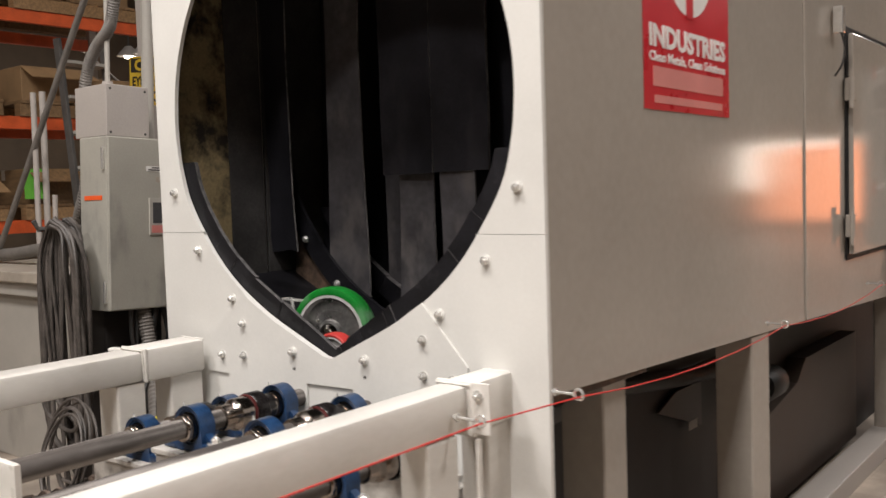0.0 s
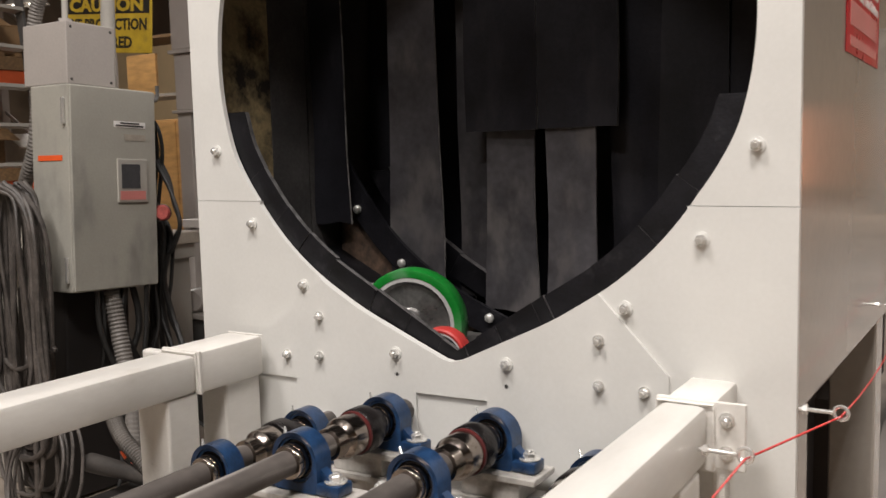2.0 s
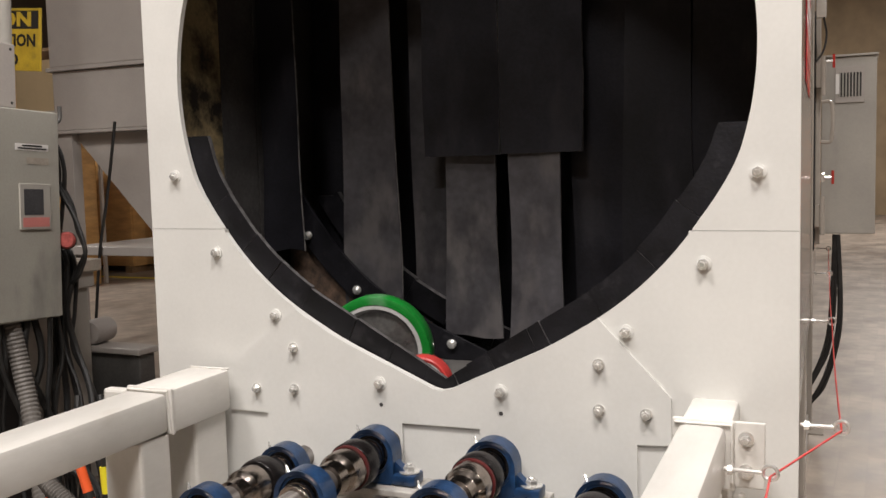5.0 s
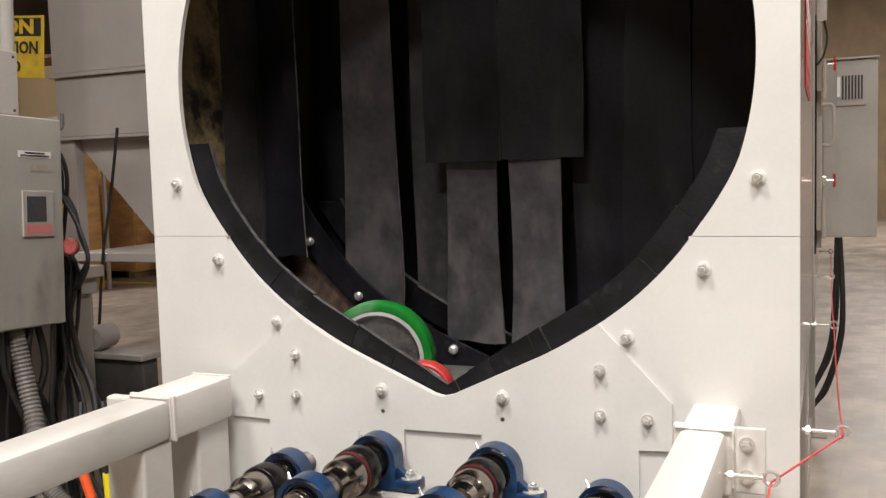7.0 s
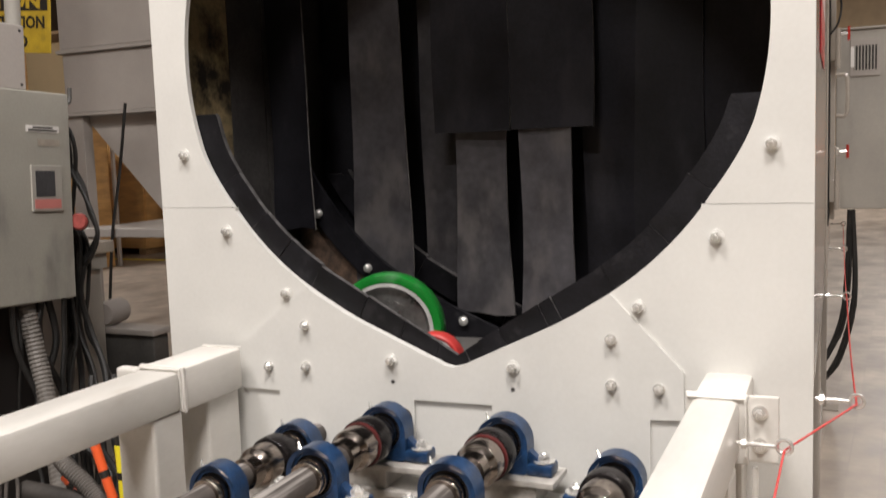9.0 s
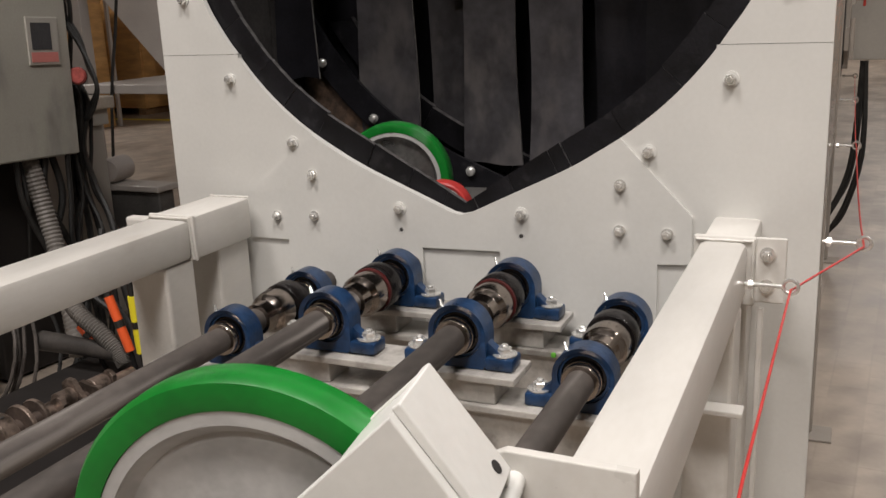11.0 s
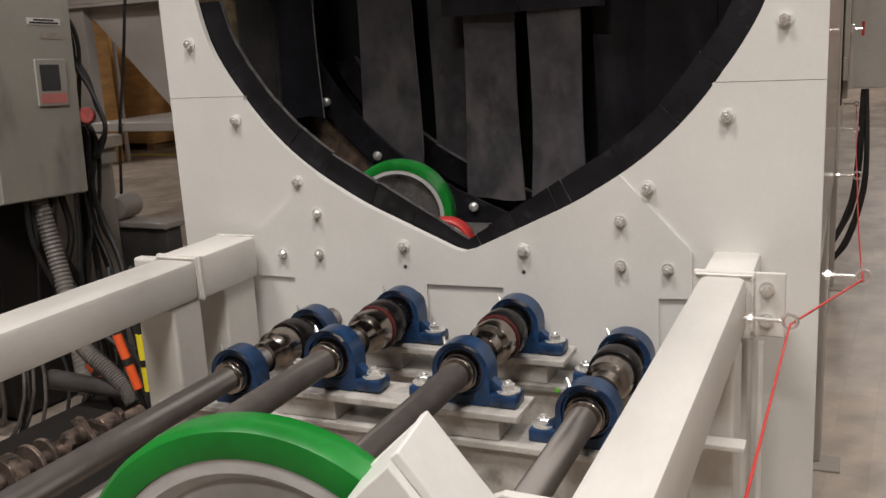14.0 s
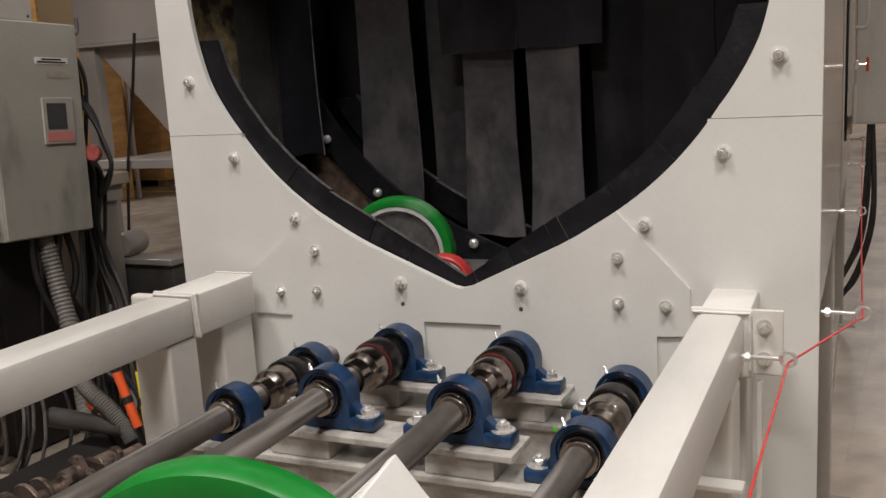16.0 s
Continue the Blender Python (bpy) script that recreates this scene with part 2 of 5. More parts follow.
def box(x0, x1, y0, y1, z0, z1, bevel=0.0, bm=None, m=None):
    bm = bm or bmesh.new()
    vs = [bm.verts.new((x, y, z)) for x in (x0, x1) for y in (y0, y1) for z in (z0, z1)]
    fs = [bm.faces.new([vs[i] for i in f]) for f in ((0, 1, 3, 2), (4, 6, 7, 5), (0, 4, 5, 1), (2, 3, 7, 6), (0, 2, 6, 4), (1, 5, 7, 3))]
    if bevel:
        es = list({e for f in fs for e in f.edges})
        r = bmesh.ops.bevel(bm, geom=es, offset=bevel, segments=2, affect="EDGES", profile=0.5)
        vs = list({v for f in r["faces"] for v in f.verts} | {v for v in vs if v.is_valid})
    if m is not None:
        bmesh.ops.transform(bm, matrix=m, verts=[v for v in vs if v.is_valid])
    return bm


def plate(points, y0, y1, bm=None, bevel=0.0):
    """A flat plate in the x-z plane: an outline pushed from y0 to y1."""
    bm = bm or bmesh.new()
    a = [bm.verts.new((x, y0, z)) for x, z in points]
    b = [bm.verts.new((x, y1, z)) for x, z in points]
    fs = [bm.faces.new(a), bm.faces.new(b[::-1])]
    for i in range(len(a)):
        j = (i + 1) % len(a)
        fs.append(bm.faces.new((a[i], b[i], b[j], a[j])))
    if bevel:
        bmesh.ops.bevel(bm, geom=list(fs[0].edges), offset=bevel, segments=2, affect="EDGES", profile=0.5)
    return bm


def lathe(profile, m=None, seg=32, bm=None):
    """A turned body about its own y axis: (radius, along) from end to end."""
    bm = bm or bmesh.new()
    rings = []
    for r, h in profile:
        if r < 1e-6:
            rings.append([bm.verts.new((0, h, 0))] * seg)
        else:
            rings.append([bm.verts.new((r * math.cos(2 * math.pi * k / seg), h, r * math.sin(2 * math.pi * k / seg))) for k in range(seg)])
    for a, b in zip(rings, rings[1:]):
        for k in range(seg):
            q = []
            for v in (a[k], a[(k + 1) % seg], b[(k + 1) % seg], b[k]):
                if v not in q:
                    q.append(v)
            if len(q) > 2:
                bm.faces.new(q)
    if m is not None:
        vs = list({v for ring in rings for v in ring})
        bmesh.ops.transform(bm, matrix=m, verts=vs)
    return bm


def smooth_line(points, steps=8):
    """A Catmull-Rom line through points."""
    p = [Vector(q) for q in points]
    p = [2 * p[0] - p[1], *p, 2 * p[-1] - p[-2]]
    out = []
    for a, b, c, d in zip(p, p[1:], p[2:], p[3:]):
        for k in range(steps):
            t = k / steps
            out.append(0.5 * (2 * b + (c - a) * t + (2 * a - 5 * b + 4 * c - d) * t * t + (3 * b - a - 3 * c + d) * t ** 3))
    return out + [p[-2]]


def sweep(points, r, seg=8, bm=None, ribs=0.0):
    """A round cord, pipe or hose along points; ribs: depth of a hose's rings."""
    bm = bm or bmesh.new()
    pts = [Vector(q) for q in points]
    last, up = None, Vector((0.13, 0.21, 0.97))
    for i, p in enumerate(pts):
        d = (pts[min(i + 1, len(pts) - 1)] - pts[max(i - 1, 0)]).normalized()
        u = d.cross(up)
        if u.length < 0.05:
            u = d.cross(Vector((1, 0, 0)))
        u.normalize()
        up = u.cross(d)
        w = d.cross(u)
        rr = r + (ribs if i % 2 else 0)
        ring = [bm.verts.new(p + rr * (math.cos(2 * math.pi * k / seg) * u + math.sin(2 * math.pi * k / seg) * w)) for k in range(seg)]
        if last:
            for k in range(seg):
                bm.faces.new((last[k], last[(k + 1) % seg], ring[(k + 1) % seg], ring[k]))
        else:
            bm.faces.new(ring[::-1])
        last = ring
    bm.faces.new(last)
    return bm


def text(name, body, size, m, mat, parent, width=None, depth=0.0006, bold=0.0):
    """Lettering in the built-in font, turned into a mesh; width: its full length in metres."""
    cu = bpy.data.curves.new(name, "FONT")
    cu.body, cu.size, cu.extrude, cu.align_x, cu.align_y, cu.resolution_u = body, size, depth, "CENTER", "CENTER", 2
    cu.offset = bold
    ob = bpy.data.objects.new(name, cu)
    scene.collection.objects.link(ob)
    bpy.context.view_layer.update()
    me = bpy.data.meshes.new_from_object(ob.evaluated_get(bpy.context.evaluated_depsgraph_get()))
    bpy.data.objects.remove(ob)
    xs = [v.co.x for v in me.vertices]
    k = width / (max(xs) - min(xs)) if width and xs else 1
    me.transform(Matrix.Diagonal((k, 1, 1, 1)))
    me.transform(m)
    me.materials.clear()
    me.materials.append(mat)
    o = new(name, me)
    o.parent = parent
    return o


# Faces of lettering: towards -y (a front wall) and towards +x (a side wall).
FRONT = pose(0, 0, 0, 90, 0, 0)
SIDE = pose(0, 0, 0, 90, 0, 90)


def weld(points, r, parent, mat):
    """A rippled weld bead along points."""
    p = [Vector(q) for q in points]
    run = []
    for a, b in zip(p, p[1:]):
        n = max(2, int((b - a).length / 0.0035))
        run += [a + (b - a) * k / n + Vector((random.uniform(-1, 1), random.uniform(-1, 1), random.uniform(-1, 1))) * r * 0.15 for k in range(n)]
    return part("weld_bead", sweep(run + [p[-1]], r * 0.85, 6, ribs=r * 0.2), mat, parent, smooth=True)


def hexbolt(r=0.0095, h=0.008, washer=0.0155, bm=None, m=None):
    """Hexagon head on a washer, standing along -y from y = 0."""
    bm = lathe([(washer, 0), (washer, -0.0025), (0.6 * washer, -0.003), (0, -0.003)], m, 20, bm)
    for f in bm.faces:
        f.material_index = 1
    lathe([(r * 1.02, -0.003), (r * 1.02, -h), (r * 0.85, -h - 0.0018), (0, -h - 0.0018)], m, 6, bm)
    lathe([(r * 0.55, -h - 0.001), (r * 0.55, -h - 0.005), (r * 0.45, -h - 0.0065), (0, -h - 0.0065)], m, 10, bm)
    return bm


def half_edge(side):
    """One half of the opening's edge, from the tip up round to the crown, as evenly spaced points: a straight run that eases into the round."""
    slope, tip = (0.47 if side > 0 else 0.415), (VX, VZ)
    b, c = tip[1] - OZ, side * (tip[0] - OX)
    A, B, C = 1 + slope ** 2, 2 * (c + slope * b), c * c + b * b - RAD * RAD
    s = (-B + math.sqrt(B * B - 4 * A * C)) / (2 * A)
    end = math.atan2(b + slope * s, c + s)
    run = [(c + s * k / 40, b + slope * s * k / 40) for k in range(40)]
    n = 130
    run += [(RAD * math.cos(end + (math.pi / 2 - end) * k / n), RAD * math.sin(end + (math.pi / 2 - end) * k / n)) for k in range(n + 1)]
    for _ in range(3):
        out = list(run)
        for i in range(18, 70):
            w = min(13, i - 16, 71 - i)
            seg = run[i - w:i + w + 1]
            out[i] = (sum(p[0] for p in seg) / len(seg), sum(p[1] for p in seg) / len(seg))
        run = out
    return [(OX + side * x, OZ + z) for x, z in run]


def shifted(run, side, inset):
    """A half edge moved into the opening by inset (outwards: minus)."""
    out = []
    for i, p in enumerate(run):
        a, b = run[max(0, i - 1)], run[min(len(run) - 1, i + 1)]
        d = math.hypot(b[0] - a[0], b[1] - a[1])
        v = inset(i) if callable(inset) else inset
        out.append((p[0] - side * (b[1] - a[1]) * side / d * v * side, p[1] + side * (b[0] - a[0]) / d * v))
    return out


HALF = {1: half_edge(1), -1: half_edge(-1)}


def low_edge(z_top, inset=0.0):
    """The opening's edge below z_top, left over the tip to right."""
    le, ri = shifted(HALF[-1], -1, inset), shifted(HALF[1], 1, inset)
    le = [p for p in le[1:] if p[1] <= z_top and p[0] < VX - 0.012]
    ri = [p for p in ri[1:] if p[1] <= z_top and p[0] > VX + 0.012]
    tip = (VX, 0.5 * (le[0][1] + ri[0][1]) - 0.004)
    out = le[::-1] + [tip] + ri
    return [(out[0][0], z_top)] + out + [(out[-1][0], z_top)]


def high_edge(z_bot):
    le = [p for p in HALF[-1] if p[1] > z_bot]
    ri = [p for p in HALF[1] if p[1] > z_bot]
    run = ri + le[::-1][1:]
    return [(ri[0][0], z_bot)] + run + [(le[0][0], z_bot)]

# ---- the hall ----
tagged(part("floor", box(-16, 14, -12, 24, FLOOR - 0.2, FLOOR), M["floor"]), "worn grey-brown concrete factory floor", "floor", kind="structure")
tagged(part("wall_north", box(-16, 14, 24, 24.3, FLOOR, 8), M["wall"]), "tan block wall at the hall's far end", "wall", kind="structure")
tagged(part("wall_south", box(-16, 14, -12.3, -12, FLOOR, 8), M["wall"]), "tan block wall of the hall", "wall", kind="structure")
tagged(part("wall_west", box(-16.3, -16, -12.3, 24.3, FLOOR, 8), M["wall_shaded"]), "tan wall behind the racks, darkened to stand for shade", "wall", kind="structure")
tagged(part("wall_east", box(14, 14.3, -12.3, 24.3, FLOOR, 8), M["wall"]), "tan block wall of the hall", "wall", kind="structure")
tagged(part("ceiling", box(-16.3, 14.3, -12.3, 24.3, 8, 8.2), M["ceiling"]), "dark corrugated roof deck", "ceiling", kind="structure")
tagged(part("wall_partition", box(-15.8, -6.0, 10.5, 10.65, FLOOR, 3.7), M["beige"]), "cream painted partition wall across the hall", "wall", kind="structure")

# ---- the blast cabinet ----
XL, XR, SEAM, TOP = -0.705, 0.657, 1.3165, 2.62
SIDE_M = Matrix.Translation((0.655, 0, 0)) @ pose(0, 0, 0, 0, 0, 2.0) @ Matrix.Translation((-0.655, 0, 0))   # the long side is a little out of square
machine = thing("blast_machine", "cream-fronted steel blast cabinet with a heart-shaped opening", "machine")
le = low_edge(SEAM - 0.0005)
part("lower_front_plate", plate([(XL, SEAM - 0.0005), *le, (XR, SEAM - 0.0005), (XR, FLOOR + 0.02), (XL, FLOOR + 0.02)], 0.0, 0.012), M["cream"], machine, "cream painted lower front plate")
part("upper_front_plate", plate([(XR, SEAM + 0.0005), (XR, TOP), (XL, TOP), (XL, SEAM + 0.0005), *high_edge(SEAM + 0.0005)[::-1]], 0.0, 0.012), M["cream"], machine, "cream painted upper front plate")
e = [p for p in low_edge(1.3) if -0.335 < p[0] < 0.318]
part("doubler_plate", plate([(-0.505, 1.02), *e, (0.447, 1.021), (0.447, 0.935), (0.387, 0.931), (0.387, 0.62), (0.083, 0.62), (0.083, 0.932), (-0.085, 0.928), (-0.085, 0.62), (-0.409, 0.62), (-0.409, 0.922), (-0.505, 0.922)], -0.0055, -0.0005), M["cream"], machine, "cream doubler plate with square notches")
BOLTS = ((-0.632, 1.432, 1), (-0.529, 1.265, 1), (-0.382, 1.133, 1), (-0.336, 1.067, 0), (-0.433, 0.974, 0), (-0.338, 0.979, 0), (-0.133, 1.006, 1),
         (0.128, 1.009, 1), (0.367, 1.134, 1), (0.318, 1.073, 0), (0.318, 0.989, 0), (0.404, 0.988, 0), (0.502, 1.26, 1), (0.591, 1.415, 1))
random.seed(3)
bolt_mesh = {}
for bx, bz, big in BOLTS:
    y = -0.0055 if (bz < 1.10 and abs(bx) < 0.5) else 0.0
    if big not in bolt_mesh:
        o = part("bolt", hexbolt(0.0098, 0.010, 0.0138) if big else hexbolt(0.0088, 0.009, 0.0110), M["zinc"], machine, "zinc hexagon bolt with washer")
        if big:
            o.data.materials.append(M["cream"])
        bolt_mesh[big] = o.data
    else:
        o = new("bolt", bolt_mesh[big])
        o.parent = machine
        o["label"] = "zinc hexagon bolt with washer"
    o.matrix_basis = pose(bx, y, bz, 0, random.uniform(0, 60), 0)
for bx, bz in ((-0.1315, 0.962), (0.127, 0.966)):
    part("bolt_hole", lathe([(0.0065, -0.0059), (0.0065, -0.0053), (0.0, -0.0059)], pose(bx, 0, bz), 14), M["dark"], machine, "empty dark bolt hole")

# rubber blocks round the opening's lower edge


def liner(parent, y0, y1, z_top, out, depth, taper, cuts, seed):
    """Rubber blocks along the opening's lower edge; cuts: the blocks' lengths from the tip upwards, left and right."""
    random.seed(seed)
    for side, lengths in zip((-1, 1), cuts):
        run = shifted(HALF[side], side, -out)
        d = [0.0]
        for a, b in zip(run, run[1:]):
            d.append(d[-1] + math.hypot(b[0] - a[0], b[1] - a[1]))
        inner = shifted(HALF[side], side, lambda i: depth * min(1.0, taper + (1 - taper) * d[i] / 0.26))
        s0 = 0.0
        for n, length in enumerate(lengths):
            s1, j, dy = s0 + length, random.uniform(-0.0022, 0.0022), random.uniform(-0.002, 0.002)
            def cut(pts, s):
                k = max(i for i in range(len(d) - 1) if d[i] <= s)
                f = (s - d[k]) / (d[k + 1] - d[k])
                return (pts[k][0] + f * (pts[k + 1][0] - pts[k][0]), pts[k][1] + f * (pts[k + 1][1] - pts[k][1]))
            at = [s0 + 0.0005 + (length - 0.001) * k / 7 for k in range(8)]
            low = [cut(run, s) for s in at]
            top = [(p[0] - side * j * 0.7, p[1] + j * 0.7) for p in (cut(inner, s) for s in at)]
            if n == len(lengths) - 1:
                top[-1] = (top[-1][0], low[-1][1])
            bm = plate(low + top[::-1], y0 + dy, y1 + dy)
            for f in bm.faces:
                if len(f.verts) == 4:
                    f.material_index = 1
            part("liner_block", bm, M["rubber"], parent).data.materials.append(M["rubber_edge"])
            s0 = s1


CUTS = ((0.05, 0.085, 0.10, 0.13, 0.10, 0.09, 0.12, 0.172), (0.032, 0.034, 0.052, 0.095, 0.03, 0.12, 0.13, 0.12, 0.187))
liner(machine, 0.0155, 0.027, 1.513, 0.006, 0.052, 0.42, CUTS, 5)

# body: side walls, roof, hopper, vestibule
part("side_wall", plate([(0.0125, 0.978), (0.0125, TOP), (4.6, TOP), (4.6, 0.79)], -0.655, -0.640, bevel=0.002), M["taupe"], machine, "glossy taupe painted side wall").matrix_basis = SIDE_M @ pose(0, 0, 0, 0, 0, 90)
part("side_wall", box(XL + 0.004, XL + 0.016, 0.0125, 4.6, 0.92, TOP), M["taupe"], machine, "glossy taupe painted side wall")
part("roof", box(XL, XR, 0.0, 4.6, TOP + 0.001, TOP + 0.02), M["taupe"], machine)
part("rear_wall", box(XL + 0.02, 0.46, 4.58, 4.6, 0.9, TOP), M["taupe"], machine)
part("joint_strip", box(0.6555, 0.6615, 1.755, 1.785, 0.91, TOP - 0.01, 0.002), M["taupe"], machine).matrix_basis = SIDE_M
part("vestibule_left_plate", box(-0.688, -0.680, 0.03, 0.235, 0.9, 2.5), M["mottled"], machine, "mottled tan and black worn manganese plate")
# rear section of this wall, darker than the mottled plate
part("vestibule_left_liner", box(-0.688, -0.678, 0.236, 0.37, 0.9, 2.5), M["dark"], machine, "dark steel lining")
part("vestibule_right_plate", box(0.622, 0.634, 0.03, 0.47, 0.95, 2.5), M["cavity"], machine)
part("vestibule_floor", plate([(-0.688, 1.17), (-0.47, 1.06), (-0.45, 0.83), (0.12, 0.83), (0.56, 1.08), (0.56, 1.06), (0.13, 0.81), (-0.47, 0.81), (-0.488, 1.05), (-0.688, 1.15)], 0.03, 1.6), M["rubber"], machine, "black rubber-lined chute under the wheels")
part("vestibule_cap", box(-0.68, 0.57, 0.03, 1.6, 2.45, 2.46), M["cavity"], machine)
# dark sheets close the chamber; its lack of light is in their colour
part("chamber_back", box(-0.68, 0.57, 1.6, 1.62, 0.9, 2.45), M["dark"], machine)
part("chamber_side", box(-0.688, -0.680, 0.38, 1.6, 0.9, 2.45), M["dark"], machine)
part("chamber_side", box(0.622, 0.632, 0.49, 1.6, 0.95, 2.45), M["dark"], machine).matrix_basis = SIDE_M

# inner bulkhead: a curved flange with round-headed bolts, and its liner
fl_out = [(max(-0.676, min(0.618, x)), z) for x, z in low_edge(1.50, -0.112)]
fl_in = [(max(-0.674, min(0.616, x)), z) for x, z in low_edge(1.50, -0.045)]
bulk = part("inner_flange", plate(fl_in + fl_out[::-1], 0.462, 0.474, bevel=0.0015), M["rubber"], machine, "black curved steel flange")
skirt = [p for p in low_edge(1.36, -0.095) if p[0] < 0.0]
skirt = [(max(-0.676, x), z) for x, z in skirt]
part("bulkhead_plate", plate([(x, z) for x, z in skirt] + [(0.0, 0.84), (-0.676, 0.84)], 0.4755, 0.481), M["cavity"], machine, "rust-brown blasted bulkhead plate")
ds = lathe([(0.013, 0), (0.013, -0.004), (0.010, -0.009), (0.005, -0.0115), (0, -0.012)], None, 18)
dome = part("flange_bolt", ds, M["zinc"], bulk, "domed zinc bolt", smooth=True)
dome.matrix_basis = pose(-0.589, 0.461, 1.268)
for bx, bz in ((-0.446, 1.126), (-0.179, 0.999)):
    o = new("flange_bolt", dome.data)
    o.parent = bulk
    o["label"] = "domed zinc bolt"
    o.matrix_basis = pose(bx, 0.461, bz)
liner(machine, 0.560, 0.580, 1.56, 0.065, 0.0, 0.5, ((0.10, 0.14, 0.13, 0.06, 0.13, 0.20), (0.12, 0.14, 0.13, 0.16, 0.14)), 8)

# hanging rubber curtain strips and the short split sheet before them


def strip(x0, x1, z0, z1, y, mat, label, seed, curl=0.02, name="curtain_strip", thick=0.006):
    random.seed(seed)
    bm = bmesh.new()
    n, rows = 6, 22
    ph, ph2 = random.uniform(0, 6), random.uniform(0, 6)
    grid = {}
    for k in range(rows + 1):
        f = k / rows
        z = z1 + (z0 - z1) * f
        sway = 0.4 * curl * math.sin(6 * f + ph) * f
        for i in range(n + 1):
            u = i / n
            x = x0 + (x1 - x0) * (0.5 + (u - 0.5) * (1 + 5 * curl * math.sin(2.2 * math.pi * f + ph2) * f)) + sway + 0.0015 * math.sin(17 * f + ph2 + 9 * u)
            dy = curl * f * f * math.sin(3 * f + ph) + 0.012 * f * (u - 0.5) * math.sin(ph2) + 0.006 * math.cos(3.1 * (u - 0.5)) * f
            for s, t in ((0, 0), (1, thick)):
                grid[k, i, s] = bm.verts.new((x, y + dy + t, z + (0.2 * curl * math.sin(6 * u + ph) if k == rows else 0)))
    for k in range(rows):
        for i in range(n):
            for s in (0, 1):
                bm.faces.new((grid[k, i, s], grid[k, i + 1, s], grid[k + 1, i + 1, s], grid[k + 1, i, s]))
        for i in (0, n):
            bm.faces.new((grid[k, i, 0], grid[k + 1, i, 0], grid[k + 1, i, 1], grid[k, i, 1])).material_index = 1
    for k in (0, rows):
        for i in range(n):
            bm.faces.new((grid[k, i, 0], grid[k, i + 1, 0], grid[k, i + 1, 1], grid[k, i, 1])).material_index = 1
    ob = part(name, bm, mat, machine, label, smooth=True)
    ob.data.materials.append(M["cut_edge"])
    return ob


worn = "worn grey-black rubber curtain strip"
# strip_dark copies stand for the strips lying in shade
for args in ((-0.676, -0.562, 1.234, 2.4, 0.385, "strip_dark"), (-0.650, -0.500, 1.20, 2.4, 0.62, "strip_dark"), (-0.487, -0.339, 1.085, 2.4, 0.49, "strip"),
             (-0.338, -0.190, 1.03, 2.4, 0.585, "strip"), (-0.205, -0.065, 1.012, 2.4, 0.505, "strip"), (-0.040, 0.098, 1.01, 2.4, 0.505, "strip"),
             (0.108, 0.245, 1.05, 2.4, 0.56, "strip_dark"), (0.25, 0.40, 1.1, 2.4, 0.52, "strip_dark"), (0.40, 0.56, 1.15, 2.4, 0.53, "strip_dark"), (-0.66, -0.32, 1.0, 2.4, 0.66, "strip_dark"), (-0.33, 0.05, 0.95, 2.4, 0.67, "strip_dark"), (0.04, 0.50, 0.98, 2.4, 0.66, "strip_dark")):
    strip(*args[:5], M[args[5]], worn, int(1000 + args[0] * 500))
strip(-0.254, -0.051, 1.466, 2.42, 0.485, M["strip_dark"], "short black rubber sheet with a split", 11, 0.001, "split_sheet", 0.010)
strip(-0.0495, 0.156, 1.468, 2.42, 0.485, M["strip_dark"], "short black rubber sheet with a split", 11, 0.001, "split_sheet", 0.010)

# legs, skid and hopper under the side wall
for ly, w, inner in ((0.34, 0.12, 0.065), (1.22, 0.16, 0.014), (3.3, 0.14, 0.014)):
    leg = part("leg", box(0.545 - inner, 0.665 - inner, ly, ly + w, FLOOR + 0.008, 0.975 - 0.042 * ly, 0.006), M["taupe"], machine, "taupe square steel leg")
    leg.matrix_basis = SIDE_M
    part("foot_plate", box(0.53 - inner, 0.73 - 1.6 * inner, ly - 0.045, ly + 0.06, FLOOR, FLOOR + 0.008, 0.002), M["taupe"], leg)
    part("leg", box(-0.69, -0.59, ly, ly + w, FLOOR + 0.012, 0.93, 0.006), M["cream"], machine, "cream square steel leg")
part("hopper", plate([(-0.68, 0.95), (0.50, 0.97), (0.10, 0.34), (-0.18, 0.34)], 0.10, 4.4), M["darkgrey"], machine, "dark grey collecting hopper").matrix_basis = SIDE_M
part("skirt", box(0.36, 0.38, 0.10, 4.4, FLOOR, 0.80), M["under"], machine, "sheet skirt, near-black for the shade under the cabinet").matrix_basis = SIDE_M
part("side_tank", plate([(1.95, 0.12), (1.95, 0.50), (2.30, 0.56), (2.42, 0.645), (3.25, 0.645), (3.25, 0.12)], -0.46, -0.36), M["brown"], machine, "brown enamelled tank under the cabinet").matrix_basis = SIDE_M @ pose(0, 0, 0, 0, 0, 90)
part("gusset", plate([(1.07, 0.685), (1.21, 0.728), (1.42, 0.728), (1.42, 0.57), (1.30, 0.61)], -0.402, -0.394, bevel=0.0015), M["brown"], machine, "brown steel gusset behind the leg").matrix_basis = SIDE_M @ pose(0, 0, 0, 0, 0, 90)
part("rating_tag", box(0.4025, 0.404, 1.305, 1.375, 0.575, 0.605), M["worktop"], machine, "small pale tag").matrix_basis = SIDE_M
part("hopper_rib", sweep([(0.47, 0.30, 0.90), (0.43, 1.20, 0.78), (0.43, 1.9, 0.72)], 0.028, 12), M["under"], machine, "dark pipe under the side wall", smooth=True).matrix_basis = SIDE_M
part("leg_strip", box(0.565, 0.60, 1.392, 1.47, FLOOR + 0.001, 0.90, 0.004), M["brown"], machine, "dark brown strip beside the leg").matrix_basis = SIDE_M
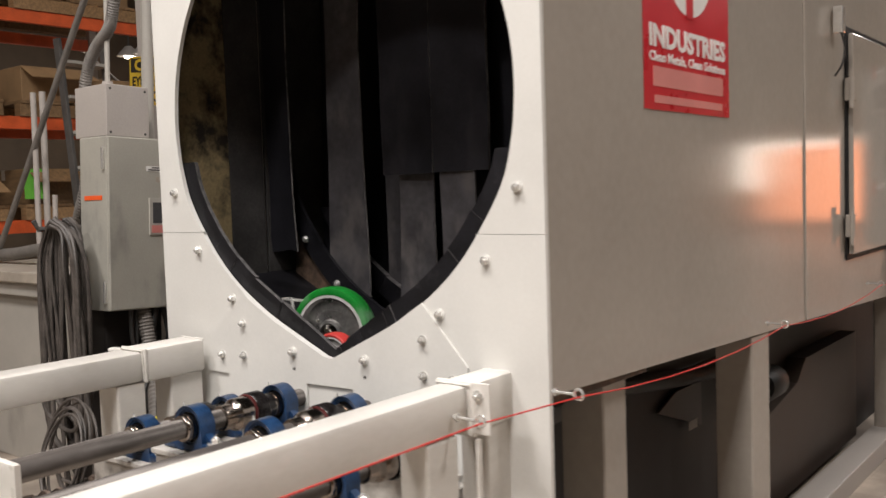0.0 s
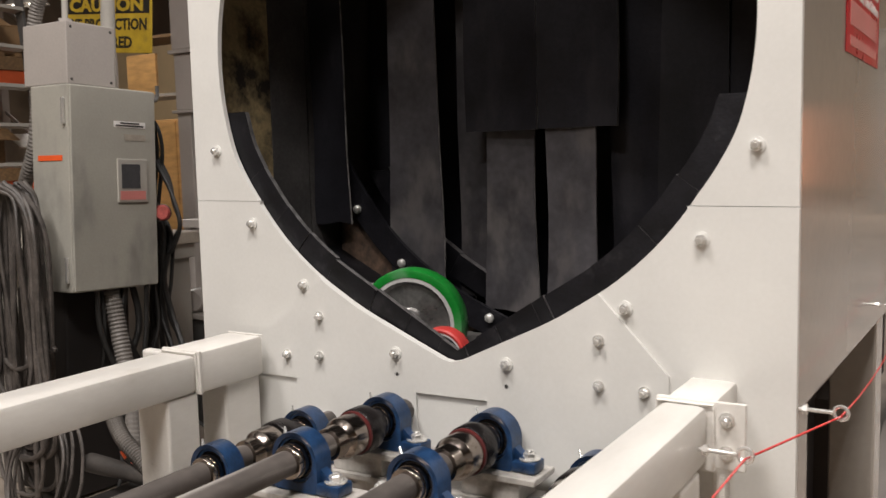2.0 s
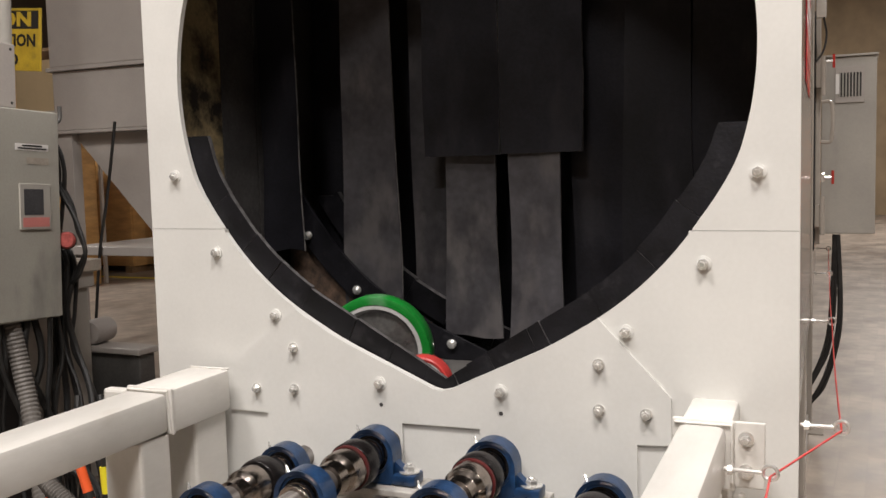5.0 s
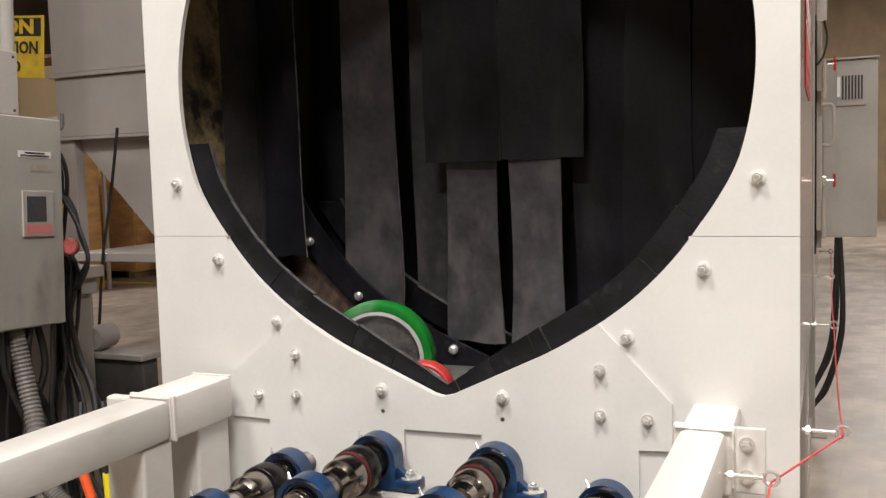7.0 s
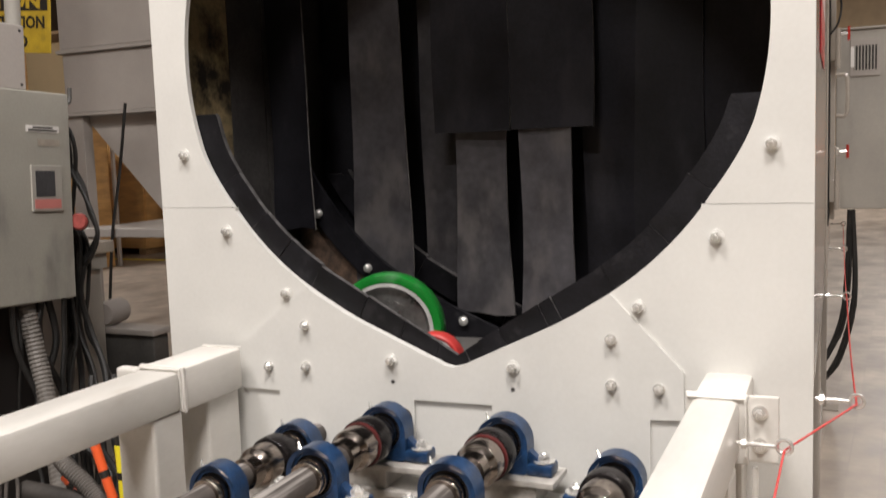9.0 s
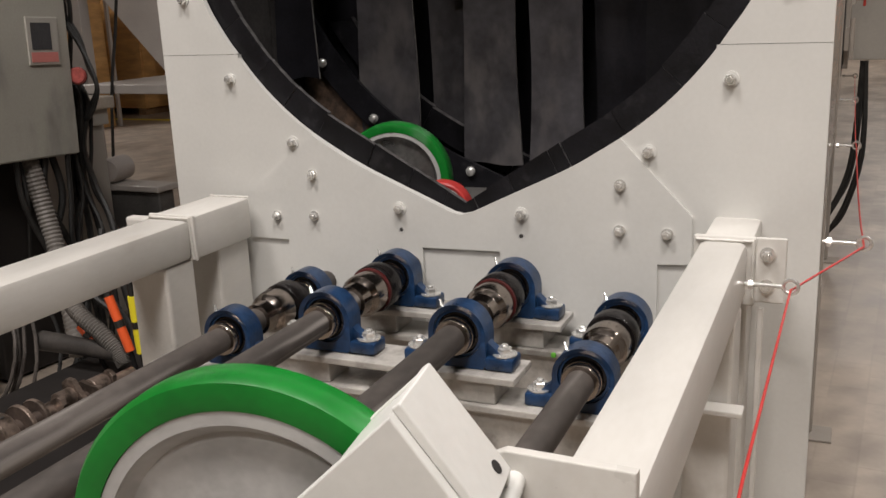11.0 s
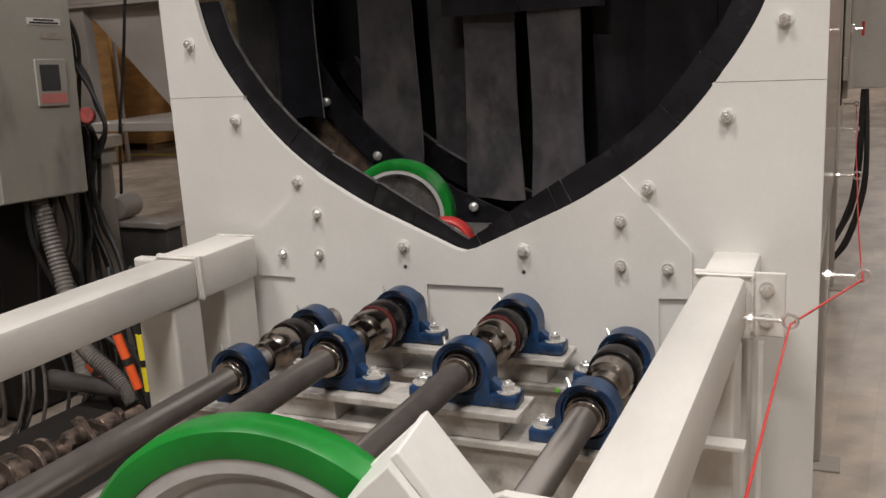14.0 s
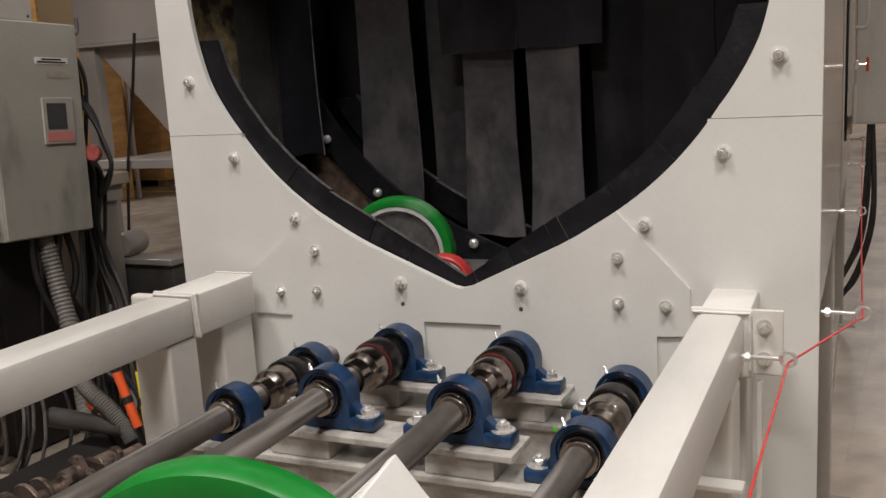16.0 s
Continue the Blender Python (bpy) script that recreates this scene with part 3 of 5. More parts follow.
part("skid", box(0.52, 0.635, 1.95, 4.6, FLOOR, FLOOR + 0.09, 0.004), M["hopper"], machine, "grey floor skid").matrix_basis = SIDE_M
part("junction_cover", lathe([(0, 0), (0.05, 0.0), (0.062, 0.015), (0.062, 0.13), (0.045, 0.15), (0, 0.15)], pose(0.50, 1.74, 0.655), 18), M["cable"], machine, "black junction cover", smooth=True).matrix_basis = SIDE_M

# access door on the side wall
door = part("access_door", box(0.662, 0.682, 2.32, 2.98, 1.103, 1.985, 0.004), M["taupe"], machine, "raised taupe access door")
door.matrix_basis = SIDE_M
part("door_gasket", box(0.656, 0.6615, 2.29, 3.01, 1.08, 2.01), M["rubber"], door)
for hz in (1.22, 1.76):
    h = part("hinge", box(0.663, 0.700, 2.265, 2.315, hz - 0.045, hz + 0.045, 0.003), M["taupe"], door)
    part("hinge_pin", lathe([(0, -0.075), (0.009, -0.075), (0.009, 0.075), (0, 0.075)], pose(0.69, 2.26, hz, 90, 0, 0), 10), M["taupe"], h)
for hz in (1.36, 1.877):
    h = part("door_clamp", box(0.683, 0.70, 2.88, 2.91, hz - 0.02, hz + 0.02, 0.003), M["zinc"], door, "zinc swing clamp with a red T-handle")
    part("clamp_screw", lathe([(0, -0.0), (0.006, 0.0), (0.006, 0.030), (0, 0.030)], pose(0.70, 2.895, hz, 0, 0, -90), 8), M["zinc"], h)
    part("t_handle", lathe([(0, -0.03), (0.006, -0.03), (0.006, 0.03), (0, 0.03)], pose(0.733, 2.895, hz, 90, 0, 0), 8), M["redknob"], h, "red T-handle")
hd = part("door_pull", sweep(smooth_line([(0.683, 2.93, 1.70), (0.72, 2.93, 1.70), (0.73, 2.93, 1.66), (0.73, 2.93, 1.56), (0.72, 2.93, 1.52), (0.683, 2.93, 1.52)], 4), 0.009, 8), M["taupe"], door, "taupe bent pull handle", smooth=True)

# maker's plate on the side wall: red, with a white mark, one readable word and plain bars
sticker = thing("maker_label", "red vinyl label with a white arrow emblem and lettering", "label", SIDE_M @ pose(0.6562, 0.755, 1.80))
part("backing", box(0, 0.0012, -0.280, 0.280, -0.203, 0.42, 0.0004), M["label_red"], sticker)
bm = lathe([(0.165, 0.0005), (0.165, 0.002), (0.0, 0.002)], pose(0, 0, 0.215, 0, 0, -90), 48)
part("emblem", bm, M["white"], sticker, "white round emblem")
bm = box(0.0021, 0.0034, -0.022, 0.022, 0.045, 0.25)
v = [bm.verts.new(p) for p in ((0.003, -0.09, 0.22), (0.003, 0.09, 0.22), (0.003, 0.0, 0.34))]
bm.faces.new(v)
part("emblem_arrow", bm, M["label_red"], sticker, "red arrow")
text("wordmark", "INDUSTRIES", 0.075, pose(0.0018, 0, -0.022) @ SIDE, M["white"], sticker, 0.50, bold=0.003)
text("tagline", "Clean Metals, Clean Solutions", 0.034, pose(0.0018, 0, -0.072) @ SIDE, M["white"], sticker, 0.50, bold=0.0008)
for z0, z1, w, mt in ((-0.145, -0.095, 0.46, "pink"), (-0.186, -0.166, 0.45, "pink")):
    part("text_bar", box(0.0013, 0.0024, -w / 2, w / 2, z0, z1), M[mt], sticker)


# ---- conveyor frame, skewed a little to the cabinet ----
CONV = pose(0, 0, 0, 0, 0, 2.0)


def conv(x, y, z, rx=0, ry=0, rz=0):
    return CONV @ pose(x, y, z, rx, ry, rz)


rail_l = thing("conveyor_rail", "cream square-tube conveyor rail on posts", "rail", CONV, "conveyor rails")
random.seed(44)
part("tube", box(-0.595, -0.495, -3.4, -0.205, 0.929, 1.009, 0.011), M["cream_rail"], rail_l, smooth=True)
part("end_tube", box(-0.592, -0.488, -0.198, -0.010, 0.927, 1.016, 0.008), M["cream_rail"], rail_l, smooth=True)
part("end_cap", box(-0.597, -0.487, -0.206, -0.197, 0.925, 1.018, 0.003), M["cream_rail"], rail_l, "welded joint plate")
part("joint_tab", box(-0.65, -0.595, -0.215, -0.190, 0.932, 1.010, 0.006), M["cream_rail"], rail_l)
part("post", box(-0.590, -0.500, -0.285, -0.200, FLOOR, 0.928, 0.006), M["cream_rail"], rail_l)
part("post", box(-0.576, -0.500, -0.120, -0.012, FLOOR, 0.928, 0.006), M["cream_rail"], rail_l)
part("post", box(-0.598, -0.500, -1.90, -1.80, FLOOR, 0.928, 0.006), M["cream_rail"], rail_l)
part("cross_bracket", box(-0.4995, -0.42, -0.285, -0.200, 0.66, 0.668, 0.002), M["cream_rail"], rail_l)

rail_r = thing("conveyor_rail", "cream square-tube conveyor rail on posts", "rail", CONV, "conveyor rails")
part("tube", box(0.480, 0.553, -3.4, -0.165, 0.928, 1.020, 0.011), M["cream_rail"], rail_r, smooth=True)
part("end_tube", box(0.482, 0.562, -0.155, -0.010, 0.922, 1.024, 0.008), M["cream_rail"], rail_r, smooth=True)
part("joint_plate", box(0.470, 0.566, -0.166, -0.154, 0.915, 1.027, 0.003), M["cream_rail"], rail_r, "welded joint plate")
weld([(0.474, -0.168, 1.0215), (0.562, -0.168, 1.0215)], 0.0025, rail_r, M["cream_rail"])
weld([(0.562, -0.168, 1.020), (0.562, -0.168, 0.93)], 0.0025, rail_r, M["cream_rail"])
weld([(0.476, -0.012, 1.0235), (0.568, -0.012, 1.0235), (0.567, -0.012, 0.93)], 0.0026, rail_r, M["cream_rail"])
weld([(-0.594, -0.208, 1.012), (-0.496, -0.208, 1.012), (-0.492, -0.208, 0.93)], 0.0028, rail_l, M["cream_rail"])
weld([(-0.590, -0.012, 1.0165), (-0.490, -0.012, 1.0165)], 0.0024, rail_l, M["cream_rail"])
weld([(-0.498, -0.286, 0.667), (-0.498, -0.201, 0.669)], 0.003, rail_l, M["cream_rail"])
part("post", box(0.480, 0.551, -0.30, -0.20, FLOOR, 0.927, 0.006), M["cream_rail"], rail_r)
part("post", box(0.480, 0.551, -0.10, -0.012, FLOOR, 0.921, 0.006), M["cream_rail"], rail_r)
part("post", box(0.480, 0.551, -1.90, -1.80, FLOOR, 0.927, 0.006), M["cream_rail"], rail_r)
part("cross_bracket", box(0.46, 0.570, -0.335, -0.302, 0.795, 0.804, 0.002), M["cream_rail"], rail_r)
part("post_strip", box(0.572, 0.581, -0.172, -0.160, FLOOR, 0.914, 0.002), M["cream_rail"], rail_r, "narrow flat strip beside the post")
br = part("rope_bracket", box(0.5665, 0.612, -0.175, -0.168, 0.925, 1.030, 0.002), M["cream_rail"], rail_r, "cream bracket plate with two bolts")
for bz in (1.004, 0.952):
    part("bracket_bolt", hexbolt(0.0082, 0.009, 0.0118, m=pose(0.584, -0.1752, bz)), M["zinc"], br)
tagged(part("cross_beam", box(-0.505, 0.465, -1.30, -1.24, 0.50, 0.58, 0.005), M["cream_rail"]), "cream cross beam between the conveyor posts", "beam").matrix_world = CONV

# bearing shelves: a raised double shelf for the inner shafts, a low one for the outer


def shelf(y, z_in, z_out):
    s = thing("bearing_shelf", "cream steel shelf carrying blue bearings", "bracket", CONV, "bearing shelves")
    part("lower_bar", box(-0.44, 0.43, y - 0.045, y + 0.045, z_out - 0.012, z_out, 0.002), M["cream_shelf"], s)
    part("upper_bar", box(-0.225, 0.235, y - 0.045, y + 0.045, z_in - 0.012, z_in, 0.002), M["cream_shelf"], s)
    for x in (-0.16, 0.14):
        part("spacer", box(x - 0.06, x + 0.06, y - 0.036, y + 0.036, z_out + 0.0005, z_in - 0.0125, 0.002), M["cream_shelf"], s)
    part("beam", box(-0.50, 0.46, y - 0.03, y + 0.03, z_out - 0.10, z_out - 0.0125, 0.003), M["cream_shelf"], s)
    for x in (-0.20, -0.055, 0.055, 0.205):
        part("nut", lathe([(0.011, 0), (0.011, -0.012), (0, -0.012)], pose(x, y, z_in - 0.0122, 90, 0, 0) @ pose(0, 0, 0, 180), 6), M["zinc"], s)
    return s


Z_IN, Z_OUT = 0.887, 0.837
rear = shelf(-0.075, Z_IN - 0.0555, Z_OUT - 0.0555)
part("indicator", lathe([(0, 0), (0.0052, 0), (0.0045, -0.004), (0, -0.005)], pose(0.222, -0.1205, 0.776), 12), M["lime"], rear, "small green indicator cap", smooth=True)
shelf(-0.335, Z_IN - 0.0555, Z_OUT - 0.0555)


def pillow_block():
    """A blue cast pillow block, its shaft line at the origin, base 60 mm below."""
    b = thing("pillow_block", "blue cast-iron pillow block bearing bolted to its shelf", "bearing", None, "pillow blocks")
    # a ring-shaped housing: outer skin round a bore
    bm = bmesh.new()
    n = 48
    inner = [(0.0445 * math.cos(2 * math.pi * k / n), 0.0445 * math.sin(2 * math.pi * k / n)) for k in range(n)]
    outer = []
    for k in range(n):
        a = 2 * math.pi * k / n
        c, s = math.cos(a), math.sin(a)
        r = 0.053
        if s < 0:
            r = min(0.053 / max(1e-6, abs(c)), 0.0595 / max(1e-6, -s), 0.075)
        outer.append((r * c, r * s))
    v = {}
    for k in range(n):
        for nm, ring, y in (("oi", inner, -0.019), ("oo", outer, -0.022), ("bo", outer, 0.022), ("bi", inner, 0.019)):
            v[nm, k] = bm.verts.new((ring[k][0], y, ring[k][1]))
    for k in range(n):
        j = (k + 1) % n
        for a, c in (("oi", "oo"), ("oo", "bo"), ("bo", "bi"), ("bi", "oi")):
            bm.faces.new((v[a, k], v[a, j], v[c, j], v[c, k]))
    bmesh.ops.bevel(bm, geom=[ed for ed in bm.edges if len(ed.link_faces) == 2 and ed.calc_face_angle(0) > 0.9], offset=0.004, segments=2, affect="EDGES")
    for s in (-1, 1):
        box(min(s * 0.05, s * 0.102), max(s * 0.05, s * 0.102), -0.024, 0.024, -0.0595, -0.036, 0.005, bm)
        plate([(s * 0.052, -0.012), (s * 0.052, -0.037), (s * 0.080, -0.037)][::s], -0.010, 0.010, bm)
    part("housing", bm, M["blue"], b, "blue painted cast housing", smooth=True)
    part("seal", lathe([(0.043, -0.010), (0.032, -0.013), (0.032, 0.013), (0.043, 0.010)], None, 32), M["blackcoll"], b, "black bearing seal", smooth=True)
    part("outer_race", lathe([(0.0435, -0.015), (0.039, -0.0165), (0.039, -0.012), (0.0435, -0.012)], None, 32), M["blue"], b, smooth=True)
    for s in (-1, 1):
        part("mounting_bolt", hexbolt(0.0125, 0.012, 0.0215, m=pose(s * 0.080, 0, -0.0355, -90, 0, 0) @ pose(0, 0, 0, 0, 20 * s, 0)), M["zinc"], b, "zinc bolt with washer")
    part("grease_nipple", lathe([(0.0035, 0.0), (0.0035, 0.006), (0.0022, 0.009), (0.0022, 0.014), (0, 0.015)], pose(-0.030, -0.008, 0.043, 65, -30, 0), 8), M["zinc"], b)
    return b


block = pillow_block()
block.scale = (0.93, 0.93, 0.93)
SH = ((-0.318, Z_OUT), (-0.113, Z_IN + 0.002), (0.131, Z_IN + 0.001), (0.338, Z_OUT))
first = True
for sx, sz in SH:
    for y in (-0.075, -0.335):
        if first:
            block.matrix_basis = conv(sx, y, sz) @ Matrix.Scale(0.93, 4)
            first = False
        else:
            copy_thing(block, conv(sx, y, sz))


def drive_shaft(x, z, red):
    s = thing("drive_shaft", "dark steel line shaft with a coupling, turning in bearings", "shaft", conv(x, 0, z), "drive shafts")
    part("bar", lathe([(0, -3.3), (0.0218, -3.3), (0.0225, -3.297), (0.0225, 0.35), (0, 0.35)], None, 28), M["bar"], s, "dull steel bar", smooth=True)
    for y in (-0.075, -0.335):
        part("locking_collar", lathe([(0.0227, y - 0.040), (0.0290, y - 0.040), (0.0305, y - 0.038), (0.0305, y - 0.030), (0.0292, y - 0.0295), (0.0292, y - 0.027), (0.0315, y - 0.0265), (0.0315, y - 0.014), (0.0227, y - 0.013)], None, 24), M["steel"], s, "bright locking collar", smooth=True)
    part("hub", lathe([(0.0227, -0.262), (0.0295, -0.2615), (0.0300, -0.2605), (0.0300, -0.2340), (0.0310, -0.2325), (0.0386, -0.2230), (0.0395, -0.2205), (0.0395, -0.184), (0.0227, -0.184)], None, 28), M["steel"], s, "dark shiny machined coupling hub", smooth=True)
    if red:
        part("spider", lathe([(0.030, -0.1835), (0.0425, -0.1835), (0.0425, -0.178), (0.030, -0.178)], None, 28), M["spider"], s, "dull red rubber coupling spider", smooth=True)
    part("coupling", lathe([(0.0227, -0.1775), (0.0430, -0.1775), (0.0450, -0.175), (0.0450, -0.142), (0.0430, -0.140), (0.0320, -0.139), (0.0320, -0.112), (0.0227, -0.111)], None, 28), M["blackcoll"], s, "black coupling sleeve", smooth=True)
    part("key", box(-0.004, 0.004, -0.215, -0.187, 0.0385, 0.0412), M["bar"], s)
    return s


SHAFTS = [drive_shaft(x, z, i in (1, 2)) for i, (x, z) in enumerate(SH)]

# ---- wheels ----


def wheel(r, tyre, m, label, group, width=0.055):
    w = thing("roller_assembly", label, "roller", m, group)
    k, h = r / 0.15, width / 2
    part("tyre", lathe([(0.1262 * k, -h + 0.001), (0.137 * k, -h), (0.146 * k, -h + 0.002), (0.150 * k, -h + 0.009), (0.150 * k, h - 0.009), (0.146 * k, h - 0.002), (0.137 * k, h), (0.1262 * k, h - 0.001), (0.1262 * k, -h + 0.001)], None, 72), M[tyre], w, tyre + " polyurethane tyre", smooth=True)
    part("disc", lathe([(0.1260 * k, -h + 0.004), (0.1145 * k, -h + 0.003), (0.111 * k, -h + 0.008), (0.106 * k, -h + 0.013), (0.045 * k, -h + 0.007), (0.040 * k, -h - 0.002), (0.032 * k, -h - 0.004), (0.032 * k, h + 0.004), (0.04 * k, h), (0.09 * k, h - 0.017), (0.110 * k, h - 0.003), (0.1260 * k, h - 0.004)], None, 56), M["cast"] if tyre == "red" or r > 0.145 else M["cast_dark"], w, "grey cast wheel disc", smooth=True)
    part("disc_rim", lathe([(0.1258 * k, -h + 0.002), (0.1155 * k, -h + 0.001), (0.113 * k, -h + 0.008), (0.1258 * k, -h + 0.008)], None, 72), M["cast"], w, "pale machined disc rim", smooth=True)
    part("hub_bore", lathe([(0, -h - 0.010), (0.018 * k, -h - 0.010), (0.020 * k, -h - 0.006), (0.020 * k, h + 0.006), (0, h + 0.006)], None, 20), M["steel"], w, smooth=True)
    if tyre == "green":   # cast lettering, too small to read
        for i in range(15):
            a = radians(55 + i * 6.2)
            part("raised_letter", box(-0.0013, 0.0013, -h + 0.0085, -h + 0.0112, -0.0034, 0.0034, 0.0006, m=pose(0.074 * k * math.cos(a), 0, 0.074 * k * math.sin(a), 0, 90 - math.degrees(a), 0)), M["cast"] if r > 0.145 else M["cast_dark"], w)
    part("key", box(-0.005, 0.005, -h - 0.0115, -h - 0.003, 0.016 * k, 0.027 * k, 0.001), M["bar"], w)
    return w


WHEEL_NEAR = pose(0.350, -1.138, 1.008, 0, 0, 10)
WHEEL_IN = pose(-0.306, 0.307, 1.004, 0, 0, 15)
WHEEL_RED = pose(-0.085, 0.10, 0.985, 0, 0, 8)
near_wheel = wheel(0.1515, "green", WHEEL_NEAR, "green-tyred grey cast drive wheel over the conveyor", "drive wheels", 0.037)
in_wheel = wheel(0.135, "green", WHEEL_IN, "green-tyred grey cast drive wheel inside the opening", "drive wheels")
red_wheel = wheel(0.062, "red", WHEEL_RED, "small red-tyred roller beside the green wheel", "drive wheels", 0.04)
tagged(part("wheel_axle", lathe([(0, -0.02), (0.012, -0.02), (0.012, 0.135), (0, 0.135)], WHEEL_IN, 14), M["steel"]), "steel axle of the inner wheel", "axle")


# bracket beside the near wheel, hinged on the rail
bk = thing("hinged_bracket", "cream folded steel bracket hinged by a pin on the rail", "bracket")
slab = pose(0.5102, -1.1487, 1.1335, 0, 53.5, 0)
part("top_plate", box(-0.0425, 0.0455, -0.0325, 0.0325, -0.004, 0.003, 0.0012, m=slab), M["cream_bracket"], bk)
part("left_plate", box(-0.060, -0.003, -0.0325, 0.0325, -0.0065, -0.001, 0.0012, m=pose(0.4845, -1.1487, 1.1640, 0, -43.3, 0)), M["cream_bracket"], bk)
for y in (-1.1855, -1.1120):
    part("side_plate", plate([(0.4835, 1.1640), (0.5365, 1.0920), (0.5365, 0.947), (0.3434, 0.947), (0.3698, 1.0556)], y - 0.004, y + 0.004, bevel=0.0012), M["cream_bracket"], bk)
sl = slab @ pose(0.034, 0.016, 0.0033)
part("slot", lathe([(0.0048, -0.0005), (0.0048, 0.0005), (0, 0.0005)], sl @ pose(0, 0, 0, 90, 0, 0), 14), M["dark"], bk, "dark slotted hole")
part("pin", lathe([(0, -1.157), (0.006, -1.157), (0.0072, -1.155), (0.0072, -1.07), (0, -1.07)], pose(0.537, 0, 1.0774), 16), M["cream_bracket"], bk, smooth=True)
bk.matrix_world = Matrix.Translation((0.4775, -1.112, 0.004)) @ pose(0, 0, 0, 0, 0, 10) @ Matrix.Translation((-0.4835, 1.112, 0))
lug = part("hinge_lug", plate([(0.502, 0.95), (0.502, 1.085), (0.5077, 1.0963), (0.519, 1.102), (0.6096, 1.102), (0.6096, 0.95)], -1.0835, -1.0757, bevel=0.0012), M["cream_rail"], rail_r, "cream steel lug welded to the rail")
lug.matrix_parent_inverse = CONV.inverted()

# ---- pull cord and its eye bolts ----


def eye_bolt(x, y, z, base, label="zinc eye bolt holding the red pull cord"):
    """Shank along x from the base to a ring at x."""
    e = thing("eye_bolt", label, "eye bolt", pose(x, y, z), "eye bolts")
    part("shank", lathe([(0, 0), (0.0036, 0), (0.0036, base - x + 0.014), (0, base - x + 0.014)], pose(-0.012, 0, 0, 0, 0, -90), 10), M["zinc"], e, smooth=True)
    ring = [(0.0108 * math.cos(a), 0.002 * math.sin(a / 2), 0.0108 * math.sin(a)) for a in [2 * math.pi * k / 24 for k in range(25)]]
    part("ring", sweep(ring, 0.0030, 8), M["zinc"], e, smooth=True)
    part("nut", lathe([(0.0045, 0), (0.0085, 0), (0.0085, 0.007), (0.0045, 0.007)], pose(base - x + 0.008, 0, 0, 0, 0, -90), 6), M["zinc"], e)
    return e


EYES = ((0.629, -0.20, 0.968, 0.560), (0.723, 0.006, 0.991, 0.658), (0.674, 1.32, 0.957, 0.611), (0.630, 2.60, 0.957, 0.566), (0.59, 3.85, 0.955, 0.523))
for ex, ey, ez, base in EYES:
    eye_bolt(ex, ey, ez, base)
pts = [(0.69, -2.2, 0.975), (0.662, -1.40, 0.965), (0.642, -0.80, 0.962)]
for (a, b) in zip(EYES, EYES[1:]):
    n = 6
    long = b[1] - a[1] > 0.5
    sag = 0.03 if long else 0.0
    pts += [(a[0] + (b[0] - a[0]) * k / n, a[1] + (b[1] - a[1]) * k / n, a[2] - 0.005 + (b[2] - a[2]) * k / n - sag * 4 * (k / n) * (1 - k / n)) for k in range(n)]
pts.append(EYES[-1][:3])
cord = tagged(part("pull_cord", sweep(pts, 0.0018, 8), M["rope"], smooth=True), "thin red plastic emergency pull cord on eye bolts", "cord")

# ---- control enclosure on the machine's far side ----
enc = thing("control_enclosure", "grey steel control enclosure with a louvred vent", "enclosure")
part("body", box(0.560, 0.815, 3.52, 4.3, 1.06, 1.955, 0.004), M["grey"], enc)
part("rain_lip", box(0.555, 0.822, 3.505, 4.3, 1.956, 1.966, 0.002), M["grey"], enc)
vent = part("vent_frame", box(0.624, 0.760, 3.512, 3.5195, 1.725, 1.905, 0.002), M["hopper"], enc, "darker vent frame")
part("vent_backing", box(0.640, 0.745, 3.5105, 3.5118, 1.755, 1.875), M["dark"], vent)
for k in range(7):
    part("slat", box(0.642 + 0.0148 * k, 0.648 + 0.0148 * k, 3.507, 3.510, 1.755, 1.875), M["grey"], vent)
part("tag", box(0.626, 0.642, 3.504, 3.5065, 1.77, 1.87), M["white"], enc, "white paper tag")
random.seed(21)
for run in (((0.627, 1.058), (0.619, 0.77), (0.600, 0.53), (0.548, 0.36), (0.500, 0.29)), ((0.632, 1.058), (0.632, 0.71), (0.606, 0.476), (0.561, 0.36), (0.505, 0.25)),
            ((0.640, 1.058), (0.654, 0.77), (0.646, 0.563), (0.600, 0.36), (0.542, 0.23), (0.49, 0.17)), ((0.646, 1.058), (0.662, 0.74), (0.654, 0.534), (0.595, 0.30), (0.534, 0.205), (0.48, 0.15))):
    tagged(part("control_cable", sweep(smooth_line([(x, 3.50 - 0.02 * k, z) for k, (x, z) in enumerate(run)], 8), 0.0095, 8), M["cable"], smooth=True), "black control cable hanging under the enclosure", "cable", "control cables")
# limit switch and wire by the door top
sw = thing("limit_switch", "small grey limit switch with a wire beside the door", "switch", SIDE_M)
part("body", box(0.664, 0.70, 2.10, 2.14, 1.96, 2.06, 0.003), M["zinc"], sw)
part("lead", sweep(smooth_line([(0.69, 2.12, 1.96), (0.70, 2.13, 1.90), (0.69, 2.12, 1.84), (0.665, 2.12, 1.80)], 8), 0.004, 6), M["cable"], sw)

